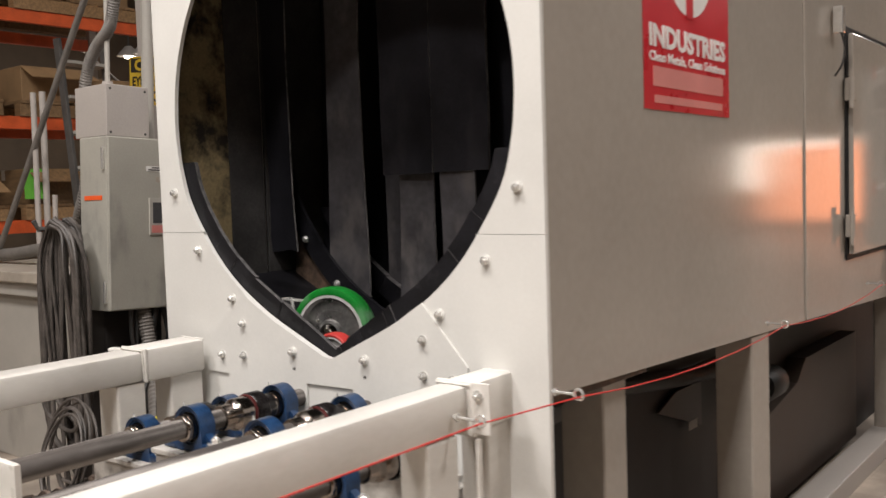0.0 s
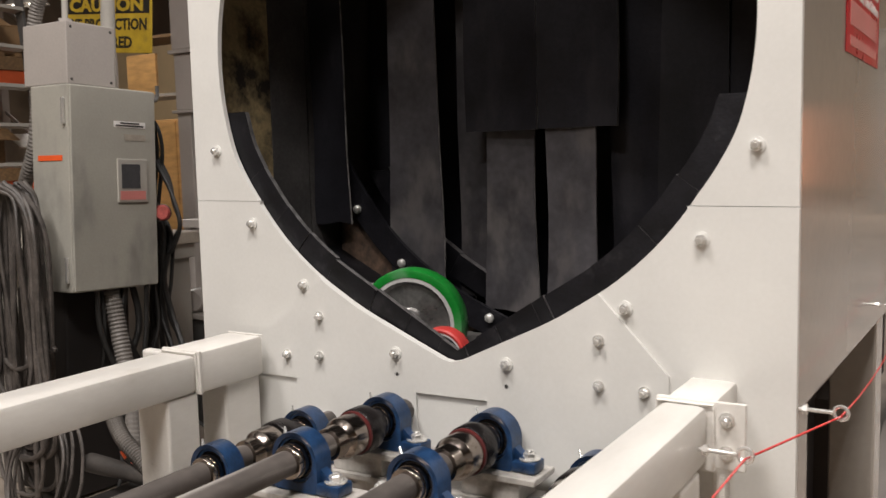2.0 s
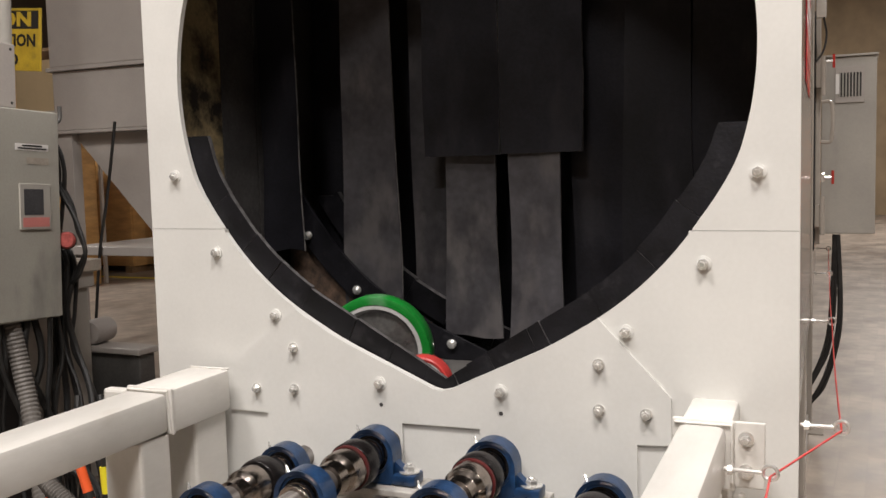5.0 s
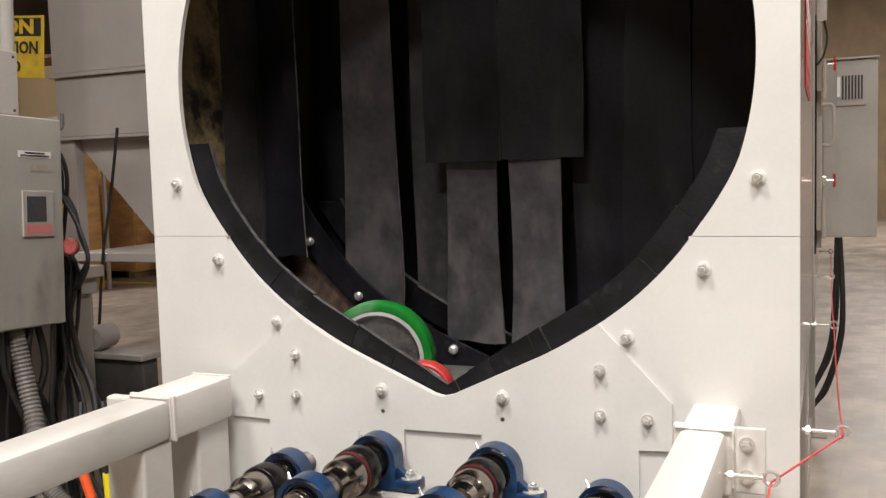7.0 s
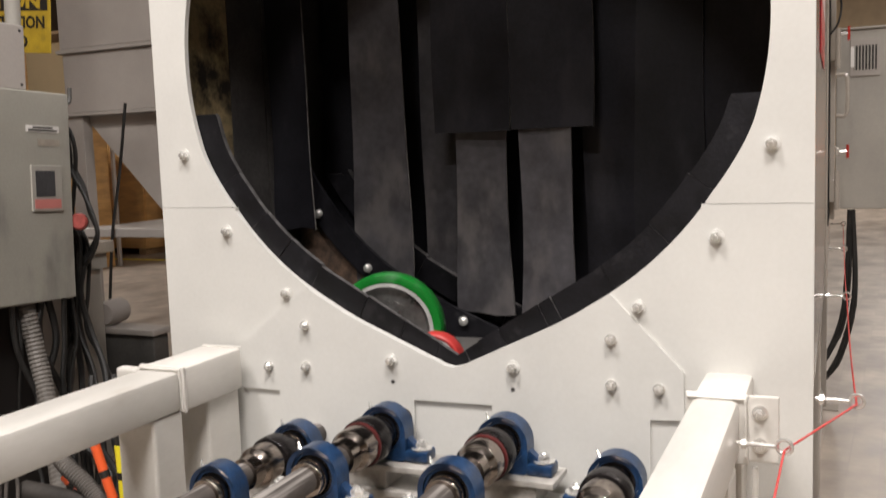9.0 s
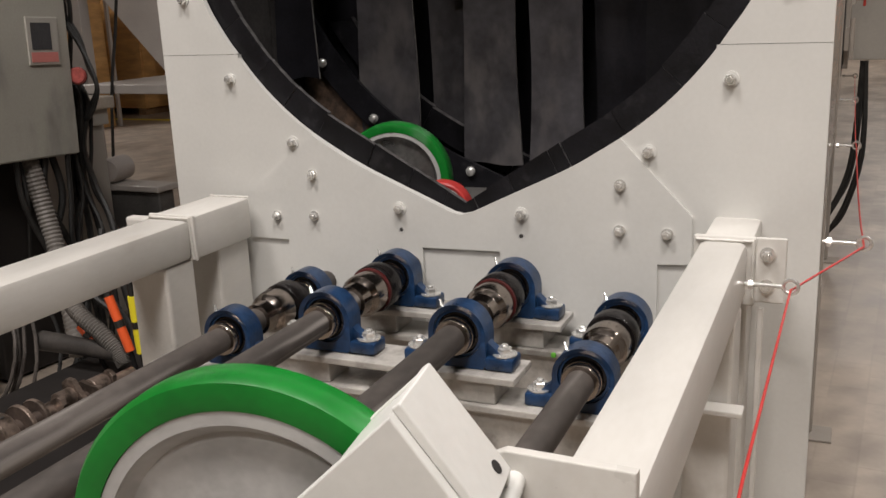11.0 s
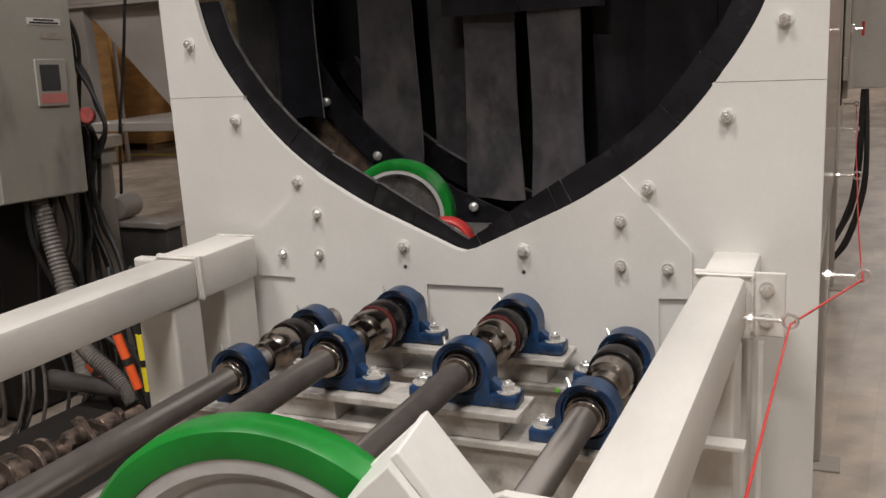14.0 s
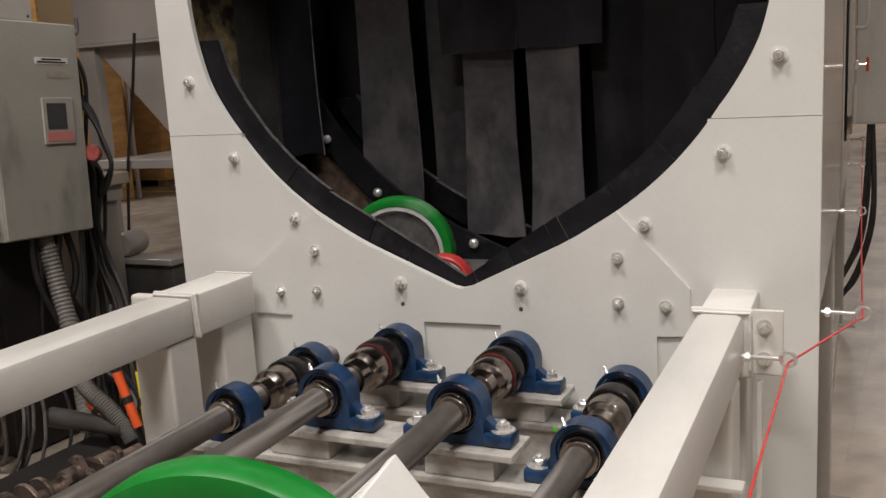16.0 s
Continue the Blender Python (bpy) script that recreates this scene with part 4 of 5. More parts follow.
# ---- disconnect cabinet and cables beyond the left rail ----
cab = thing("disconnect_cabinet", "grey electrical disconnect cabinet with a display on a dark pedestal", "cabinet", Matrix.Translation((0, 1.04, 1.5)) @ pose(0, 0, 0, -2.4, 0, 0) @ Matrix.Translation((0, -1.06, -1.5)))
part("body", box(-2.30, -2.07, 0.645, 1.04, 0.905, 1.69, 0.006), M["cabinet"], cab)
cdoor = part("door", box(-2.068, -2.058, 0.648, 1.036, 0.91, 1.686, 0.003), M["cabinet"], cab, "grey cabinet door")
disp = part("display_bezel", box(-2.0575, -2.050, 0.845, 0.985, 1.245, 1.415, 0.002), M["grey"], cdoor, "display bezel")
part("display", box(-2.0498, -2.0485, 0.862, 0.950, 1.300, 1.395), M["screen"], disp, "dark display glass")
part("red_label", box(-2.0498, -2.0485, 0.855, 0.975, 1.255, 1.290), M["pink"], disp, "faded red label")
plt = part("name_strip", box(-2.0575, -2.0560, 0.835, 0.985, 1.538, 1.562), M["white"], cdoor, "white name strip")
part("text_bar", box(-2.0558, -2.0550, 0.865, 0.955, 1.552, 1.558), M["ink"], plt)
part("text_bar", box(-2.0558, -2.0550, 0.845, 0.975, 1.542, 1.548), M["ink"], plt)
part("name_strip", box(-2.0575, -2.0560, 0.885, 0.985, 1.488, 1.512), M["worktop"], cdoor, "blank beige strip")
part("warning_tape", box(-2.26, -2.11, 0.6425, 0.6445, 1.405, 1.425), M["hivis"], cab, "orange tape")
for z in (0.99, 1.59):
    part("latch", box(-2.10, -2.085, 0.632, 0.644, z - 0.05, z + 0.05, 0.004), M["zinc"], cab)
part("upper_box", box(-2.36, -2.09, 0.66, 0.875, 1.692, 1.925, 0.004), M["hopper"], cab, "grey junction box")
for y, z in ((0.68, 1.71), (0.68, 1.905), (0.855, 1.71), (0.855, 1.905)):
    part("cover_screw", lathe([(0, 0.0), (0.006, 0.0), (0.004, 0.003), (0, 0.003)], pose(-2.09, y, z, 0, 0, -90), 8), M["dark"], cab)
part("pedestal", box(-2.52, -2.20, 0.70, 1.0, FLOOR, 0.90, 0.01), M["under"], cab, "dark grey pedestal")
part("conduit", sweep([(-2.285, 0.995, 1.69), (-2.285, 0.995, 3.6)], 0.029, 14), M["grey"], cab, "grey steel conduit", smooth=True)
part("conduit", sweep([(-2.178, 0.72, 1.925), (-2.178, 0.72, 3.6)], 0.012, 10), M["grey"], cab, "thin grey steel conduit", smooth=True)
part("conduit_nut", lathe([(0, 0), (0.024, 0), (0.024, 0.02), (0, 0.02)], pose(-2.178, 0.72, 1.926, 90, 0, 0), 8), M["hopper"], cab)
part("lift_hook", sweep(smooth_line([(-2.10, 1.04, 1.66), (-2.10, 1.075, 1.66), (-2.10, 1.085, 1.68), (-2.10, 1.085, 1.72)], 6), 0.008, 8), M["darkgrey"], cab)
lever = part("stop_lever", sweep([(-2.10, 1.045, 1.29), (-2.085, 1.055, 1.215)], 0.006, 8), M["zinc"], cab, "steel lever with a red round stop knob")
kn = part("stop_knob", lathe([(0, 0.030), (0.026, 0.030), (0.033, 0.022), (0.033, 0.006), (0.022, 0.0), (0, 0.0)], pose(-2.062, 1.075, 1.20, 0, 0, 214), 24), M["knob"], lever, "faded red stop knob", smooth=True)
part("knob_ring", lathe([(0.016, -0.0012), (0.020, -0.0012), (0.020, 0.004), (0.016, 0.004)], pose(-2.062, 1.075, 1.20, 0, 0, 34), 24), M["pink"], lever, "pale ring on the knob")
part("knob_ring", lathe([(0.031, 0.010), (0.0355, 0.012), (0.0355, 0.020), (0.031, 0.022)], pose(-2.062, 1.075, 1.20, 0, 0, 214), 24), M["ink"], lever, "black rubber rim")

random.seed(7)


def cable(points, r, mat, label, category="cable", group="", ribs=0.0, steps=8, seg=8):
    return tagged(part("hose" if ribs else "cable", sweep(smooth_line(points, steps), r, seg, ribs=ribs), M[mat], smooth=not ribs), label, category, group)


# black lead bundle behind the cabinet's edge
for k in range(2):
    u = k / 4
    cable([(-2.30 + 0.05 * u, 1.062 + 0.01 * k, 1.66 - 0.03 * k), (-2.18 + 0.06 * u, 1.085 + 0.012 * k, 1.60 - 0.02 * k), (-2.15 + 0.06 * u, 1.10 + 0.012 * k, 1.48), (-2.17 + 0.07 * u, 1.10 + 0.012 * k, 1.34), (-2.19 + 0.06 * u, 1.095 + 0.01 * k, 1.20)], 0.009, "cable", "black cable leaving the cabinet's back edge", "cable", "black cable bundle")
for k in range(3):
    d = 0.012 * k
    cable([(-2.20, 1.06 + d, 1.50), (-2.125, 1.10 + d, 1.352), (-2.070 - d, 1.10 + d, 1.26 - d), (-2.036 - d, 1.10 + d, 1.15), (-2.073 - d, 1.10 + d, 1.062 + d), (-2.12, 1.10 + d, 1.022 + d), (-2.16, 1.09, 1.03)], 0.009, "cable", "black cable bent in a loop beside the cabinet", "cable", "black cable bundle")
for k in range(9):
    j = lambda s: random.uniform(-s, s)
    u = k / 8
    cable([(-2.165 + j(0.02), 1.075 + j(0.02), 1.24), (-2.155 + 0.05 * u + j(0.01), 1.10 + j(0.02), 1.10), (-2.19 + 0.06 * u + j(0.012), 1.10 + j(0.03), 0.92), (-2.225 + 0.12 * u + j(0.015), 1.10 + j(0.03), 0.76),
           (-2.25 + 0.21 * u + j(0.02), 1.10 + j(0.04), 0.60), (-2.22 + 0.26 * u, 1.06 + j(0.05), 0.40), (-2.15 + 0.25 * u + j(0.05), 1.0, FLOOR + 0.02)], random.choice((0.008, 0.010, 0.013)), "cable", "black cable hanging in a bundle beside the cabinet", "cable", "black cable bundle")
for k in range(7):
    y0 = 0.72 + 0.045 * k
    j = lambda s: random.uniform(-s, s)
    cable([(-2.10 + j(0.03), y0, 0.92), (-2.09 + j(0.03), y0 + j(0.03), 0.75), (-2.06 + j(0.05), y0 + j(0.06), 0.5), (-1.95 + j(0.1), y0 + j(0.1), 0.25), (-1.8 + j(0.1), y0 - 0.2, FLOOR + 0.02)], random.choice((0.007, 0.010, 0.014)), "cable", "black cable running down under the cabinet", "cable", "black cable bundle")
cable([(-2.12, 0.80, 0.92), (-2.08, 0.80, 0.75), (-2.02, 0.78, 0.58), (-1.90, 0.70, 0.40), (-1.8, 0.62, 0.25)], 0.032, "hose", "grey ribbed flexible hose under the cabinet", "hose", "", 0.004, 22, 14)
cable([(-1.41, 0.25, 0.665), (-1.36, 0.22, 0.632), (-1.299, 0.2, 0.590), (-1.225, 0.2, 0.540), (-1.170, 0.2, 0.490), (-1.150, 0.2, 0.455)], 0.022, "hose", "grey ribbed hose bending down behind the rail", "hose", "", 0.0035, 20, 14)
tagged(part("hose_elbow", lathe([(0, 0), (0.024, 0.0), (0.030, 0.004), (0.029, 0.08), (0.026, 0.14), (0.026, 0.30), (0, 0.31)], pose(-1.470, 0.2, 0.490, 0, 4, -90), 20), M["dust_rubber"], smooth=True), "short dusty rubber hose elbow", "hose")
for k in range(5):
    r = 0.13 + 0.010 * k
    cable([(-1.60 - 0.035 * math.sin(7 * k) + r * math.cos(a), 0.10 + 0.012 * k + 0.05 * math.sin(a), 0.46 + 0.03 * math.sin(3 * k) + r * 1.2 * math.sin(a)) for a in [2 * math.pi * q / 14 for q in range(15)]], 0.0055, "cablegrey", "grey lead coiled behind the rail", "cable", "coiled leads", 0.0, 5)
cable([(-3.02, 2.33, 1.75), (-3.10, 2.33, 1.36), (-3.18, 2.33, 1.04), (-3.228, 2.33, 0.72), (-3.25, 2.33, 0.5), (-3.25, 2.33, FLOOR + 0.01)], 0.009, "cable", "thin black hanging lead")
# corrugated hose bending over the cabinet's corner, and a smooth one beyond
cable([(-2.03, 0.72, 2.75), (-2.07, 0.72, 2.40), (-2.11, 0.72, 2.254), (-2.15, 0.72, 2.19), (-2.265, 0.72, 2.12), (-2.345, 0.72, 2.03), (-2.392, 0.72, 1.896), (-2.392, 0.72, 1.757), (-2.396, 0.72, 1.618), (-2.436, 0.72, 1.467), (-2.52, 0.73, 1.345), (-2.66, 0.80, 1.24)], 0.025, "hose", "grey corrugated hose bending down beside the cabinet", "hose", "", 0.0035, 20, 16)
cable([(-3.9, 0.90, 1.125), (-3.61, 0.90, 1.13), (-3.25, 0.90, 1.164), (-3.0, 0.92, 1.18)], 0.035, "hose", "dusty grey hose lying over the bench", "hose", "", 0.0, 8, 14)
for px, py, pr, pz in ((-3.24, 0.90, 0.016, 2.02), (-3.335, 1.0, 0.018, 2.04), (-3.20, 0.97, 0.014, 1.46)):
    tagged(part("standing_pipe", sweep([(px - 0.03, py, 1.076), (px, py, pz)], pr, 10), M["hopper"], smooth=True), "grey steel pipe standing on the bench", "pipe", "standing pipes")
# grey cable coil on its hook
hook = tagged(part("cable_hook", sweep([(-2.31, 0.70, 1.30), (-2.31, 0.42, 1.30), (-2.31, 0.40, 1.34)], 0.012, 8), M["darkgrey"]), "dark steel hook on the cabinet's side", "hook")
random.seed(12)
for k in range(17):
    j = lambda s: random.uniform(-s, s)
    w, deep, xo = random.uniform(0.05, 0.27), random.uniform(0.12, 0.75), -2.25 + j(0.05)
    yy = 0.49 + j(0.05)
    a, b = xo - w * 0.75 + j(0.02), xo + w * 0.65 + j(0.02)
    cable([(xo, yy - 0.02, 1.315 + 0.002 * k), (a * 0.6 + xo * 0.4, yy, 1.28), (a, yy + j(0.02), 1.12), (a + j(0.03), yy + j(0.02), 0.7), (a + j(0.03), yy + j(0.03), deep + 0.05), ((a + b) / 2, yy + j(0.02), deep - 0.04),
           (b + j(0.03), yy + j(0.03), deep + 0.05), (b + j(0.03), yy + j(0.02), 0.75), (b, yy + j(0.02), 1.12), (b * 0.6 + xo * 0.4, yy, 1.28), (xo, yy - 0.02, 1.318 + 0.002 * k)], random.choice((0.008, 0.0095, 0.011)), "cablegrey", "grey welding cable looped over a hook", "cable", "grey cable coil", 0.0, 6)
# leaning pipe
tagged(part("leaning_pipe", sweep([(-3.78, 0.88, 1.09), (-3.586, 0.89, 1.321), (-2.707, 0.9, 2.368), (-2.25, 0.91, 2.92)], 0.017, 10), M["hose"], smooth=True), "grey steel pipe leaning behind the cabinet", "pipe")

# bench with a worn top
ch = thing("work_bench", "grey steel bench with a worn pale top", "bench")
part("worktop", box(-3.9, -2.40, 0.60, 1.55, 1.02, 1.075, 0.006), M["worktop"], ch, "worn pale worktop")
part("apron", box(-3.87, -2.42, 0.625, 1.52, 0.95, 1.0195, 0.004), M["grey"], ch)
part("body", box(-3.85, -2.44, 0.66, 1.5, FLOOR, 0.949, 0.006), M["grey"], ch)

# caution sign
sign = thing("caution_sign", "worn yellow and black caution sign reading eye protection required", "sign", pose(-3.215, 1.70, 2.140, 0, 5, 0))
part("board", box(-0.362, 0.362, 0.0, 0.006, -0.150, 0.150, 0.002), M["yellow"], sign)
part("header", box(-0.345, 0.345, -0.0015, -0.0002, 0.052, 0.138), M["ink"], sign, "black header band")
text("caution_text", "CAUTION", 0.092, pose(0, -0.0022, 0.094) @ FRONT, M["yellow"], sign, 0.60, bold=0.004)
text("sign_text", "EYE PROTECTION", 0.080, pose(0, -0.0012, -0.006) @ FRONT, M["ink"], sign, 0.65, bold=0.0025)
text("sign_text", "REQUIRED", 0.080, pose(0, -0.0012, -0.098) @ FRONT, M["ink"], sign, 0.42, bold=0.0025)
tagged(part("sign_post", box(-3.50, -3.44, 1.72, 1.78, FLOOR, 3.6, 0.004), M["hopper"]), "grey steel post behind the sign", "post")

# dust hopper
hp = thing("dust_hopper", "grey steel dust collector hopper on legs", "hopper")
part("upper_shell", box(-4.10, -2.55, 2.9, 4.2, 2.165, 4.2, 0.01), M["hopper"], hp)
part("seam_flange", box(-4.12, -2.53, 2.885, 4.22, 2.140, 2.164, 0.003), M["hopper"], hp)
part("lower_shell", box(-4.09, -2.56, 2.91, 4.19, 1.755, 2.139, 0.008), M["hopper"], hp)
part("seam_flange", box(-4.11, -2.54, 2.89, 4.21, 1.735, 1.754, 0.003), M["hopper"], hp)
bm = bmesh.new()
tp = [(-4.0, 2.98, 1.733), (-2.66, 2.98, 1.733), (-2.66, 4.15, 1.733), (-4.0, 4.15, 1.733)]
bt = [(-3.36, 3.02, 1.04), (-3.16, 3.02, 1.04), (-3.16, 3.25, 1.04), (-3.36, 3.25, 1.04)]
va, vb = [bm.verts.new(p) for p in tp], [bm.verts.new(p) for p in bt]
bm.faces.new(va)
bm.faces.new(vb[::-1])
for k in range(4):
    bm.faces.new((va[k], vb[k], vb[(k + 1) % 4], va[(k + 1) % 4]))
part("cone", bm, M["hopper"], hp, "tapering hopper cone")
for x, y in ((-4.09, 2.92), (-2.64, 2.92), (-4.09, 4.11), (-2.64, 4.11)):
    part("leg", box(x, x + 0.13, y, y + 0.08, FLOOR, 1.734, 0.004), M["hopper"], hp)
part("outlet", box(-3.40, -3.12, 2.98, 3.29, 1.01, 1.039, 0.003), M["hopper"], hp)
tb = thing("low_table", "grey steel table under the hopper", "table")
part("top", box(-3.45, -2.45, 2.35, 3.2, 1.0, 1.05, 0.004), M["hopper"], tb)
for x, y in ((-3.42, 2.38), (-2.5, 2.38), (-3.42, 3.14), (-2.5, 3.14)):
    part("leg", box(x, x + 0.03, y, y + 0.03, FLOOR, 0.999), M["hopper"], tb)
bn = thing("steel_bin", "dark grey steel bin on the floor behind the cables", "bin")
part("body", box(-2.95, -2.27, 1.62, 1.72, FLOOR, 0.62, 0.008), M["darkgrey"], bn)
part("lid", box(-2.97, -2.255, 1.60, 1.74, 0.621, 0.65, 0.006), M["hopper"], bn)
part("motor", lathe([(0, 0), (0.05, 0), (0.06, 0.02), (0.06, 0.14), (0, 0.15)], pose(-2.56, 1.61, 0.711, 0, 0, 12), 18), M["hopper"], bn, "small grey motor", smooth=True)

# plywood crates far behind
for cx, w, h, cy in ((-9.6, 1.5, 1.85, 8.7), (-8.0, 1.1, 1.75, 8.9), (-6.7, 1.2, 1.8, 9.2)):
    c = thing("plywood_crate", "orange-brown plywood shipping crate on skids", "crate", pose(cx, cy, FLOOR), "crates")
    part("panel", box(-w / 2, w / 2, 0, 1.1, 0.10, h), M["ply"], c)
    for x in (-w / 2 + 0.03, 0, w / 2 - 0.1):
        part("batten", box(x, x + 0.08, -0.022, -0.001, 0.10, h), M["ply"], c)
    for x in (-w / 2 + 0.05, w / 2 - 0.17):
        part("skid", box(x, x + 0.12, -0.02, 1.1, 0, 0.099), M["wood"], c)
sp = thing("plate_stack", "dark steel plates stacked on the floor", "plate stack", pose(-6.9, 8.2, FLOOR))
for k in range(3):
    part("steel_plate", box(-0.6, 0.5 - 0.05 * k, -0.3, 0.4, 0.05 * k, 0.05 * k + 0.035), M["hopper"], sp)

# storage racks with pallets and cartons
random.seed(31)


def rack(x, y, m_len, levels):
    r = thing("pallet_rack", "orange and grey pallet rack loaded with pallets and cartons", "rack", pose(x, y, FLOOR), "pallet racks")
    for yy in (0, m_len):
        for xx in (0, -1.0):
            part("upright", box(xx - 0.04, xx + 0.04, yy - 0.035, yy + 0.035, 0, 4.6, 0.004), M["hopper"], r, "grey upright")
        for k in range(5):
            part("brace", sweep([(0, yy, 0.3 + 0.9 * k), (-1.0, yy, 0.9 + 0.9 * k)], 0.014, 6), M["hopper"], r)
    for z in levels:
        for xx in (0.0, -1.0):
            part("beam", box(xx - 0.025, xx + 0.025, 0.04, m_len - 0.04, z - 0.10, z, 0.003), M["orange"], r, "orange beam")
    return r


def pallet(x, y, z):
    p = thing("wooden_pallet", "rough wooden pallet on the rack", "pallet", pose(x, y, z), "pallets")
    for k in range(5):
        part("board", box(-0.95, 0.02, 0.0 + 0.23 * k, 0.15 + 0.23 * k, 0.10, 0.122), M["wood"], p)
    for xx in (-0.93, -0.50, -0.08):
        part("stringer", box(xx, xx + 0.09, 0, 1.07, 0.0, 0.099), M["wood"], p)
    return p


def carton(x, y, z, sx, sy, sz, mat="carton", flap=False, turn=0):
    c = thing("cardboard_box", "open brown cardboard box" if flap else "closed brown cardboard box on a pallet", "box", pose(x, y, z, 0, 0, turn), "cartons")
    part("body", box(-sx, 0, 0, sy, 0, sz, 0.006), M[mat], c)
    part("tape", box(-sx / 2 - 0.03, -sx / 2 + 0.03, -0.001, sy + 0.001, sz - 0.08, sz + 0.0012), M["worktop"], c)
    if flap:
        part("flap", box(0.0, 0.22, 0.0, sy, sz - 0.008, sz, m=Matrix.Translation((0, 0, sz)) @ pose(0, 0, 0, 0, 28, 0) @ Matrix.Translation((0, 0, -sz))), M[mat], c)
    return c


LEV = (1.22, 2.03, 2.86, 3.7)
for ry in (0.6,):
    rack(-5.45, ry, 2.5, LEV)
    for lv in LEV:
        for k in range(2):
            pallet(-5.42, ry + 0.08 + 1.2 * k, FLOOR + lv + 0.001)
            h = random.uniform(0.25, 0.5)
            if random.random() < 0.85:
                carton(-5.45, ry + 0.12 + 1.2 * k, FLOOR + lv + 0.125, 0.8, 0.55, h, random.choice(("carton", "wood", "ply", "carton")), random.random() < 0.4)
                carton(-5.50, ry + 0.70 + 1.2 * k, FLOOR + lv + 0.125, 0.7, 0.42, h * 0.8, random.choice(("carton", "carton", "worktop")), random.random() < 0.3)
tagged(part("floor_line", box(-9.9, -5.5, 8.15, 8.25, FLOOR + 0.001, FLOOR + 0.004), M["hiyellow"]), "yellow line painted on the floor", "floor line", kind="structure")
tagged(part("green_card", box(-5.40, -5.395, 1.87, 2.03, 1.455, 1.69), M["lime"]), "lime green placard hanging on the rack", "placard")
# ladder
ld = thing("step_ladder", "grey metal step ladder leaning by the racks", "ladder", pose(-4.75, 2.05, FLOOR, 0, -6, 10))
for s in (0, 0.42):
    part("rail", box(-0.03, 0.03, s - 0.015, s + 0.015, 0.0, 2.6, 0.003), M["darkgrey"], ld)
for k in range(9):
    part("tread", box(-0.05, 0.05, 0.016, 0.404, 0.25 + 0.27 * k, 0.275 + 0.27 * k, 0.002), M["grey"], ld)

# high shelf with a lit plywood board and a brown box, and a cupboard below, far behind the cabinet
fr = thing("storage_shelf", "tall steel storage shelf against the partition", "shelf")
part("ledge", box(-10.0, -8.3, 7.0, 7.6, 2.27, 2.31), M["worktop"], fr)
part("ledge", box(-10.0, -8.3, 7.0, 7.6, 3.05, 3.09), M["wood"], fr)
for x in (-10.0, -8.34):
    for y in (7.0, 7.56):
        part("upright", box(x, x + 0.04, y, y + 0.04, FLOOR, 3.3), M["hopper"], fr)
tagged(part("plywood_board", box(-9.78, -9.19, 7.05, 7.09, 2.311, 2.86, 0.004), M["ply"]), "bright orange plywood board standing on the shelf", "board")
cb = thing("wooden_cupboard", "orange-brown wooden cupboard with a red sticker", "cupboard")
part("body", box(-9.24, -8.36, 7.02, 7.54, FLOOR, 1.96, 0.01), M["ply"], cb)
for x in (-9.22, -8.79):
    part("door", box(x, x + 0.415, 7.0, 7.019, FLOOR + 0.06, 1.93, 0.004), M["ply"], cb)
part("sticker", box(-8.68, -8.56, 6.996, 6.9995, 1.52, 1.66), M["redknob"], cb, "square red sticker")

# low trolley with crankshafts beside the rail
tr = thing("parts_trolley", "dark steel trolley beside the conveyor", "trolley", pose(-1.35, -0.15, FLOOR, 0, 0, 0))
part("tray", box(-0.04, 0.62, -0.9, 0.75, 0.315, 0.345, 0.004), M["under"], tr)
for x in (-0.02, 0.56):
    for y in (-0.86, 0.70):
        part("leg", box(x, x + 0.05, y, y + 0.05, 0, 0.314), M["darkgrey"], tr)


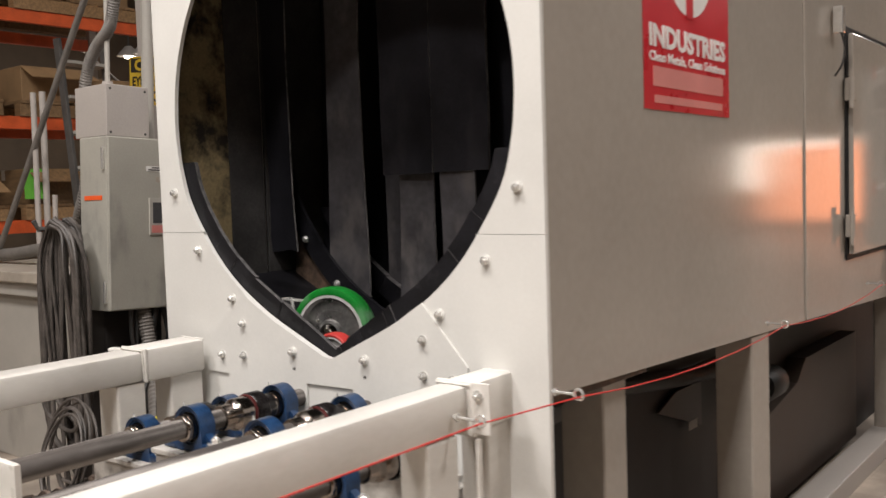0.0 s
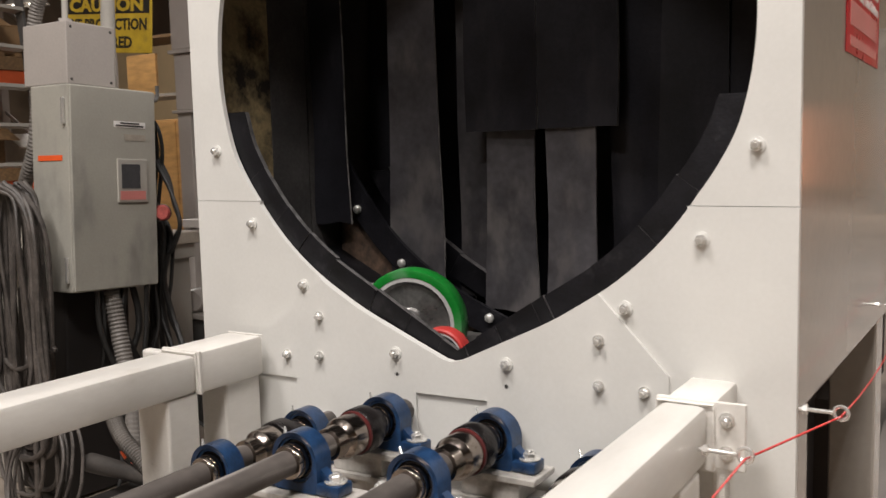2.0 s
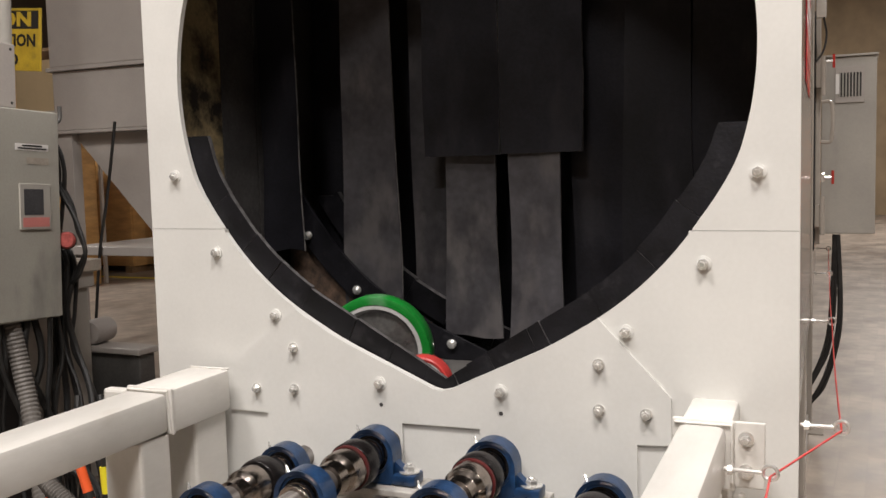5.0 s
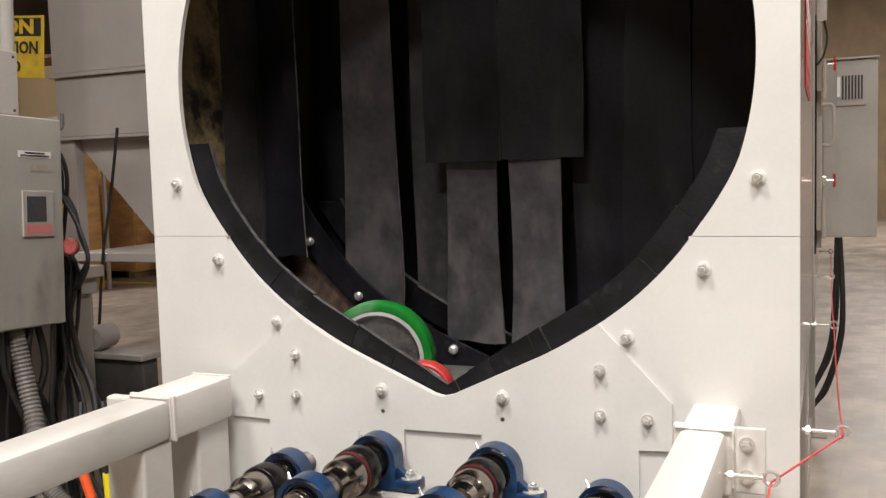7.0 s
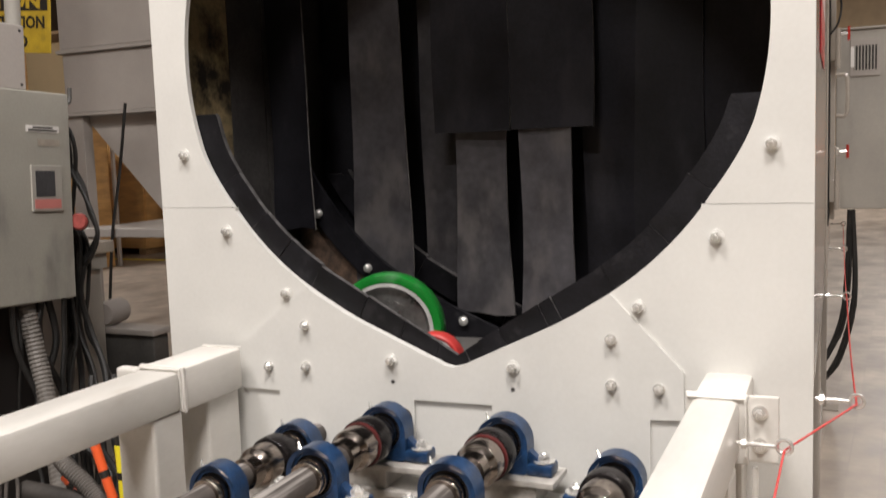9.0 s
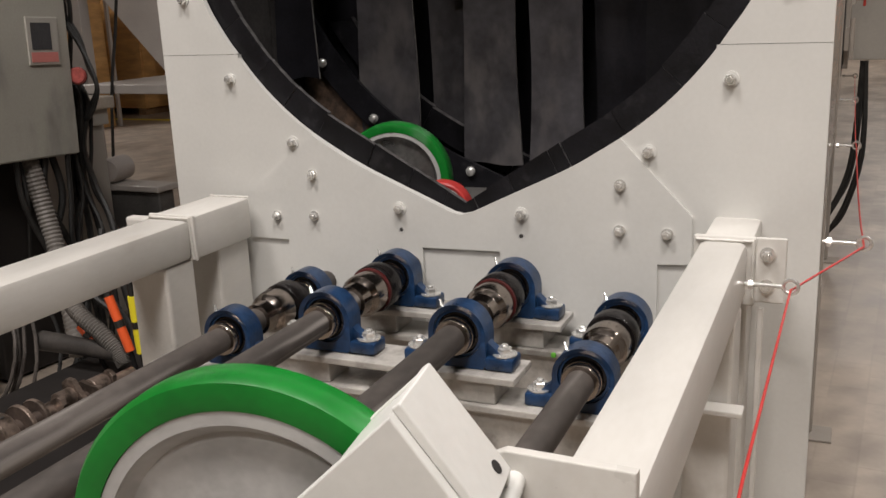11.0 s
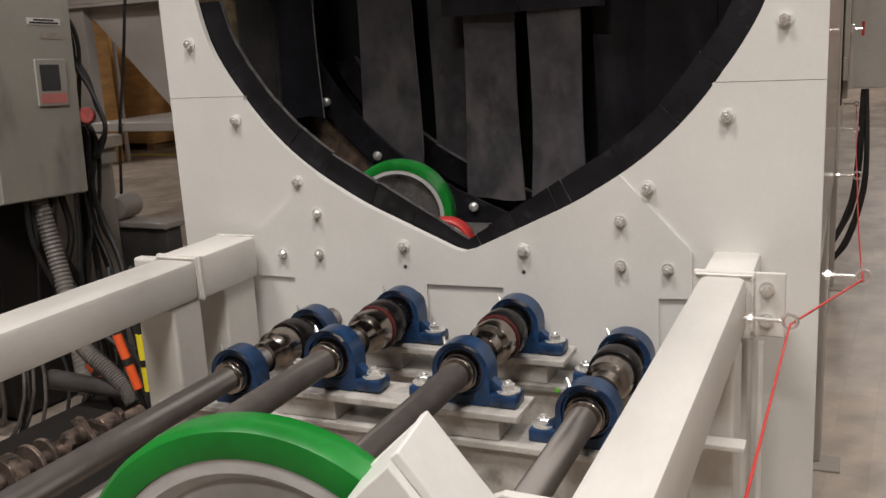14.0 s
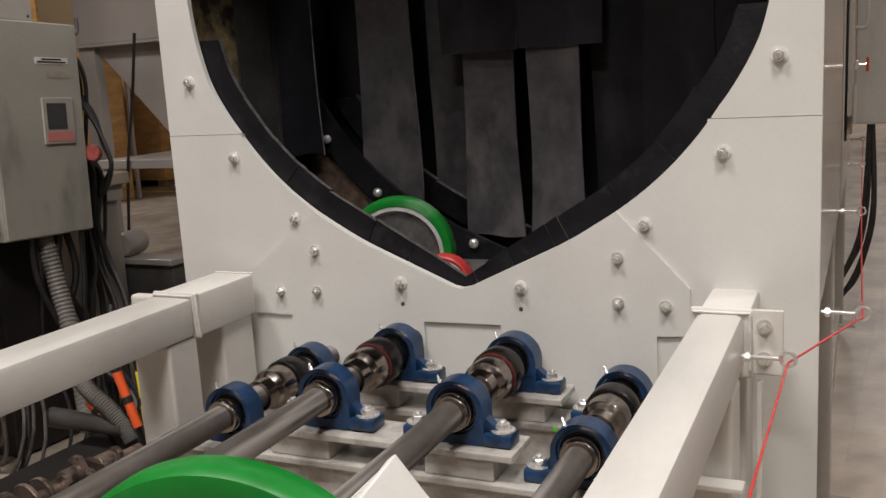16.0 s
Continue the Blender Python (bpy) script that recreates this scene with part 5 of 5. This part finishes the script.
def crankshaft(m):
    """Thin round cheeks, offset pins and a drilled flange on one axis along y."""
    c = thing("crankshaft", "dusty machined steel crankshaft with thin round cheeks", "crankshaft", m, "crankshafts")

    def turned(name, y0, y1, r, dx=0.0, dz=0.0, mat="rust", label=""):
        return part(name, lathe([(0, y0), (r - 0.0015, y0), (r, y0 + 0.0015), (r, y1 - 0.0015), (r - 0.0015, y1), (0, y1)], pose(dx, 0, dz), 28), M[mat], c, label, smooth=True)

    turned("journal", -0.12, -0.010, 0.018)
    fl = turned("flange", -0.010, 0.022, 0.043, label="drilled end flange")
    part("bolt_hole", lathe([(0.006, 0.0), (0.006, 0.0006), (0, 0.0006)], pose(0.012, 0.006, 0.0412, 90, 0, 0) @ pose(0, 0, 0, 0, 0, 0), 12), M["dark"], fl)
    turned("flange_face", -0.0115, -0.0105, 0.041, mat="forged", label="dark flange face")
    turned("journal", 0.022, 0.050, 0.017, mat="forged")
    for y, r in ((0.050, 0.044), (0.085, 0.042)):
        turned("cheek", y, y + 0.009, r)
        turned("cheek_face", y - 0.0012, y - 0.0002, r - 0.0015, mat="forged", label="dark cheek face")
    turned("crank_pin", 0.059, 0.085, 0.016, 0.012, 0.006, "forged")
    turned("journal", 0.094, 0.130, 0.015, -0.004, 0.0)
    for y, a, k in ((0.128, 35, 0.8), (0.176, -20, 1.05), (0.212, 70, 0.95), (0.262, 15, 0.8)):
        w = plate([(0.026 * k, 0.016 * k), (0.020 * k, 0.040 * k), (0.006 * k, 0.047 * k), (-0.010 * k, 0.043 * k), (-0.018 * k, 0.018 * k), (-0.034 * k, -0.006 * k), (-0.030 * k, -0.034 * k), (0.004 * k, -0.042 * k), (0.030 * k, -0.028 * k), (0.034 * k, -0.004 * k)], y, y + 0.011, bevel=0.0012)
        bmesh.ops.transform(w, matrix=pose(0, 0, 0, 0, a, 0), verts=w.verts[:])
        part("web", w, M["rust"], c)
    turned("crank_pin", 0.139, 0.176, 0.019, 0.0, 0.014)
    turned("journal", 0.187, 0.212, 0.014, 0.0, -0.004, "forged")
    turned("crank_pin", 0.223, 0.262, 0.020, 0.0, 0.010)
    turned("journal", 0.273, 0.34, 0.015)
    return c


crankshaft(pose(-1.066, -0.295, 0.471, 0, 0, -2) @ Matrix.Scale(1.25, 4))
for px, py, z0, z1, mt, lab in ((-1.178, 0.2, 0.655, 0.50, "hivis", "orange"), (-1.090, 0.2, 0.665, 0.50, "hiyellow", "yellow"), (-1.325, 0.22, 0.545, 0.49, "hivis", "orange")):
    h = thing("plug_handle", lab + " plastic handle with a black band, hanging on a lead", "handle")
    dx = 0.055 if mt == "hivis" else 0.008
    g = sweep([(px, py, z0), (px + dx * 0.5, py, (z0 + z1) / 2), (px + dx, py, z1)], 0.0135, 12)
    part("grip", g, M[mt], h, smooth=True)
    mid = Vector((px + dx * 0.5, py, (z0 + z1) / 2))
    d = Vector((dx, 0, z1 - z0)).normalized()
    part("band", sweep([mid - d * 0.010, mid + d * 0.010], 0.0145, 12), M["ink"], h, "black band")
    part("lead", sweep(smooth_line([(px + dx, py, z1), (px + dx * 1.2, py + 0.02, z1 - 0.08), (px + dx + 0.05, py + 0.1, FLOOR + 0.30)], 6), 0.007, 8), M["cable"], h)
    part("tip", sweep([(px, py, z0), (px - dx * 0.25, py, z0 + 0.05), (px - 0.1, py + 0.1, z0 + 0.16)], 0.009, 8), M["cable"], h)

# hanging lamps far off, and the dock door that the side wall mirrors
glow = bpy.data.materials.new("lamp_glow")
glow.use_nodes = True
glow.node_tree.nodes["Principled BSDF"].inputs["Emission Color"].default_value = (1, 0.93, 0.82, 1)
glow.node_tree.nodes["Principled BSDF"].inputs["Emission Strength"].default_value = 9
for x, y, z in ((-14.9, 8.0, 4.3), (-14.0, 8.2, 4.13), (-13.2, 8.0, 4.05)):
    c = thing("hanging_lamp", "lit hall lamp hanging far behind the racks", "lamp", pose(x, y, z), "hanging lamps")
    part("shade", lathe([(0.05, 0.18), (0.22, 0.0), (0.23, 0.0), (0.06, 0.19)], pose(0, 0, 0, 90, 0, 0), 20), M["hopper"], c)
    part("lens", lathe([(0.0, 0.0), (0.10, 0.0), (0.08, -0.03), (0, -0.04)], pose(0, 0, 0, 90, 0, 0), 20), glow, c)
    part("rod", box(-0.01, 0.01, -0.01, 0.01, 0.18, 8 - z), M["darkgrey"], c)
amber = bpy.data.materials.new("amber_panel_glow")
amber.use_nodes = True
amber.node_tree.nodes["Principled BSDF"].inputs["Base Color"].default_value = (0.5, 0.12, 0.04, 1)
amber.node_tree.nodes["Principled BSDF"].inputs["Emission Color"].default_value = (1, 0.33, 0.15, 1)
amber.node_tree.nodes["Principled BSDF"].inputs["Emission Strength"].default_value = 3.2
dd = thing("dock_door", "daylit dock door hung with orange plastic strips in the far wall", "door", pose(4.40, 23.9, FLOOR))
for k in range(10):
    part("curtain_strip", box(0.31 * k, 0.31 * k + 0.302, 0.0, 0.006, 0.25, 2.22), amber, dd, "daylit orange plastic strip")
part("daylight_gap", box(3.12, 3.50, 0.01, 0.03, 1.1, 2.28), glow, dd, "bright open gap")
part("header_gap", box(0.9, 3.10, 0.01, 0.03, 2.23, 2.30), glow, dd, "bright gap over the strips")
for x in (-0.12, 3.51):
    part("jamb", box(x, x + 0.11, -0.02, 0.09, 0, 2.45), M["darkgrey"], dd)
part("lintel", box(-0.12, 3.62, -0.02, 0.09, 2.32, 2.45), M["darkgrey"], dd)

# thin bright rod frame over the inner wheel
tagged(part("wire_guard", sweep([(-0.365, 0.283, 1.090), (-0.392, 0.28, 1.094), (-0.504, 0.28, 1.094), (-0.462, 0.28, 1.098), (-0.385, 0.225, 1.038), (-0.318, 0.21, 1.005), (-0.26, 0.20, 0.965)], 0.0055, 8), M["zinc"]), "thin bright wire guard beside the inner wheel", "guard")

# ---- motion ----


def motions():
    steps = [0.5 * k for k in range(33)]
    for w, m, rate in ((near_wheel, WHEEL_NEAR, -115), (in_wheel, WHEEL_IN, -115), (red_wheel, WHEEL_RED, 150)):
        walk(w, [(t, m @ pose(0, 0, 0, 0, rate * t, 0)) for t in steps])
    # the outer shafts turn once in 0.41 s and drive the wheels by friction; the inner pair runs slower
    fine = [k / 15 for k in range(241)]
    for s, (x, z), rate, first in zip(SHAFTS, SH, (878, 626, 626, 878), (40, 200, 100, 0)):
        walk(s, [(t, conv(x, 0, z) @ pose(0, 0, 0, 0, first + rate * t, 0)) for t in fine])


motions()
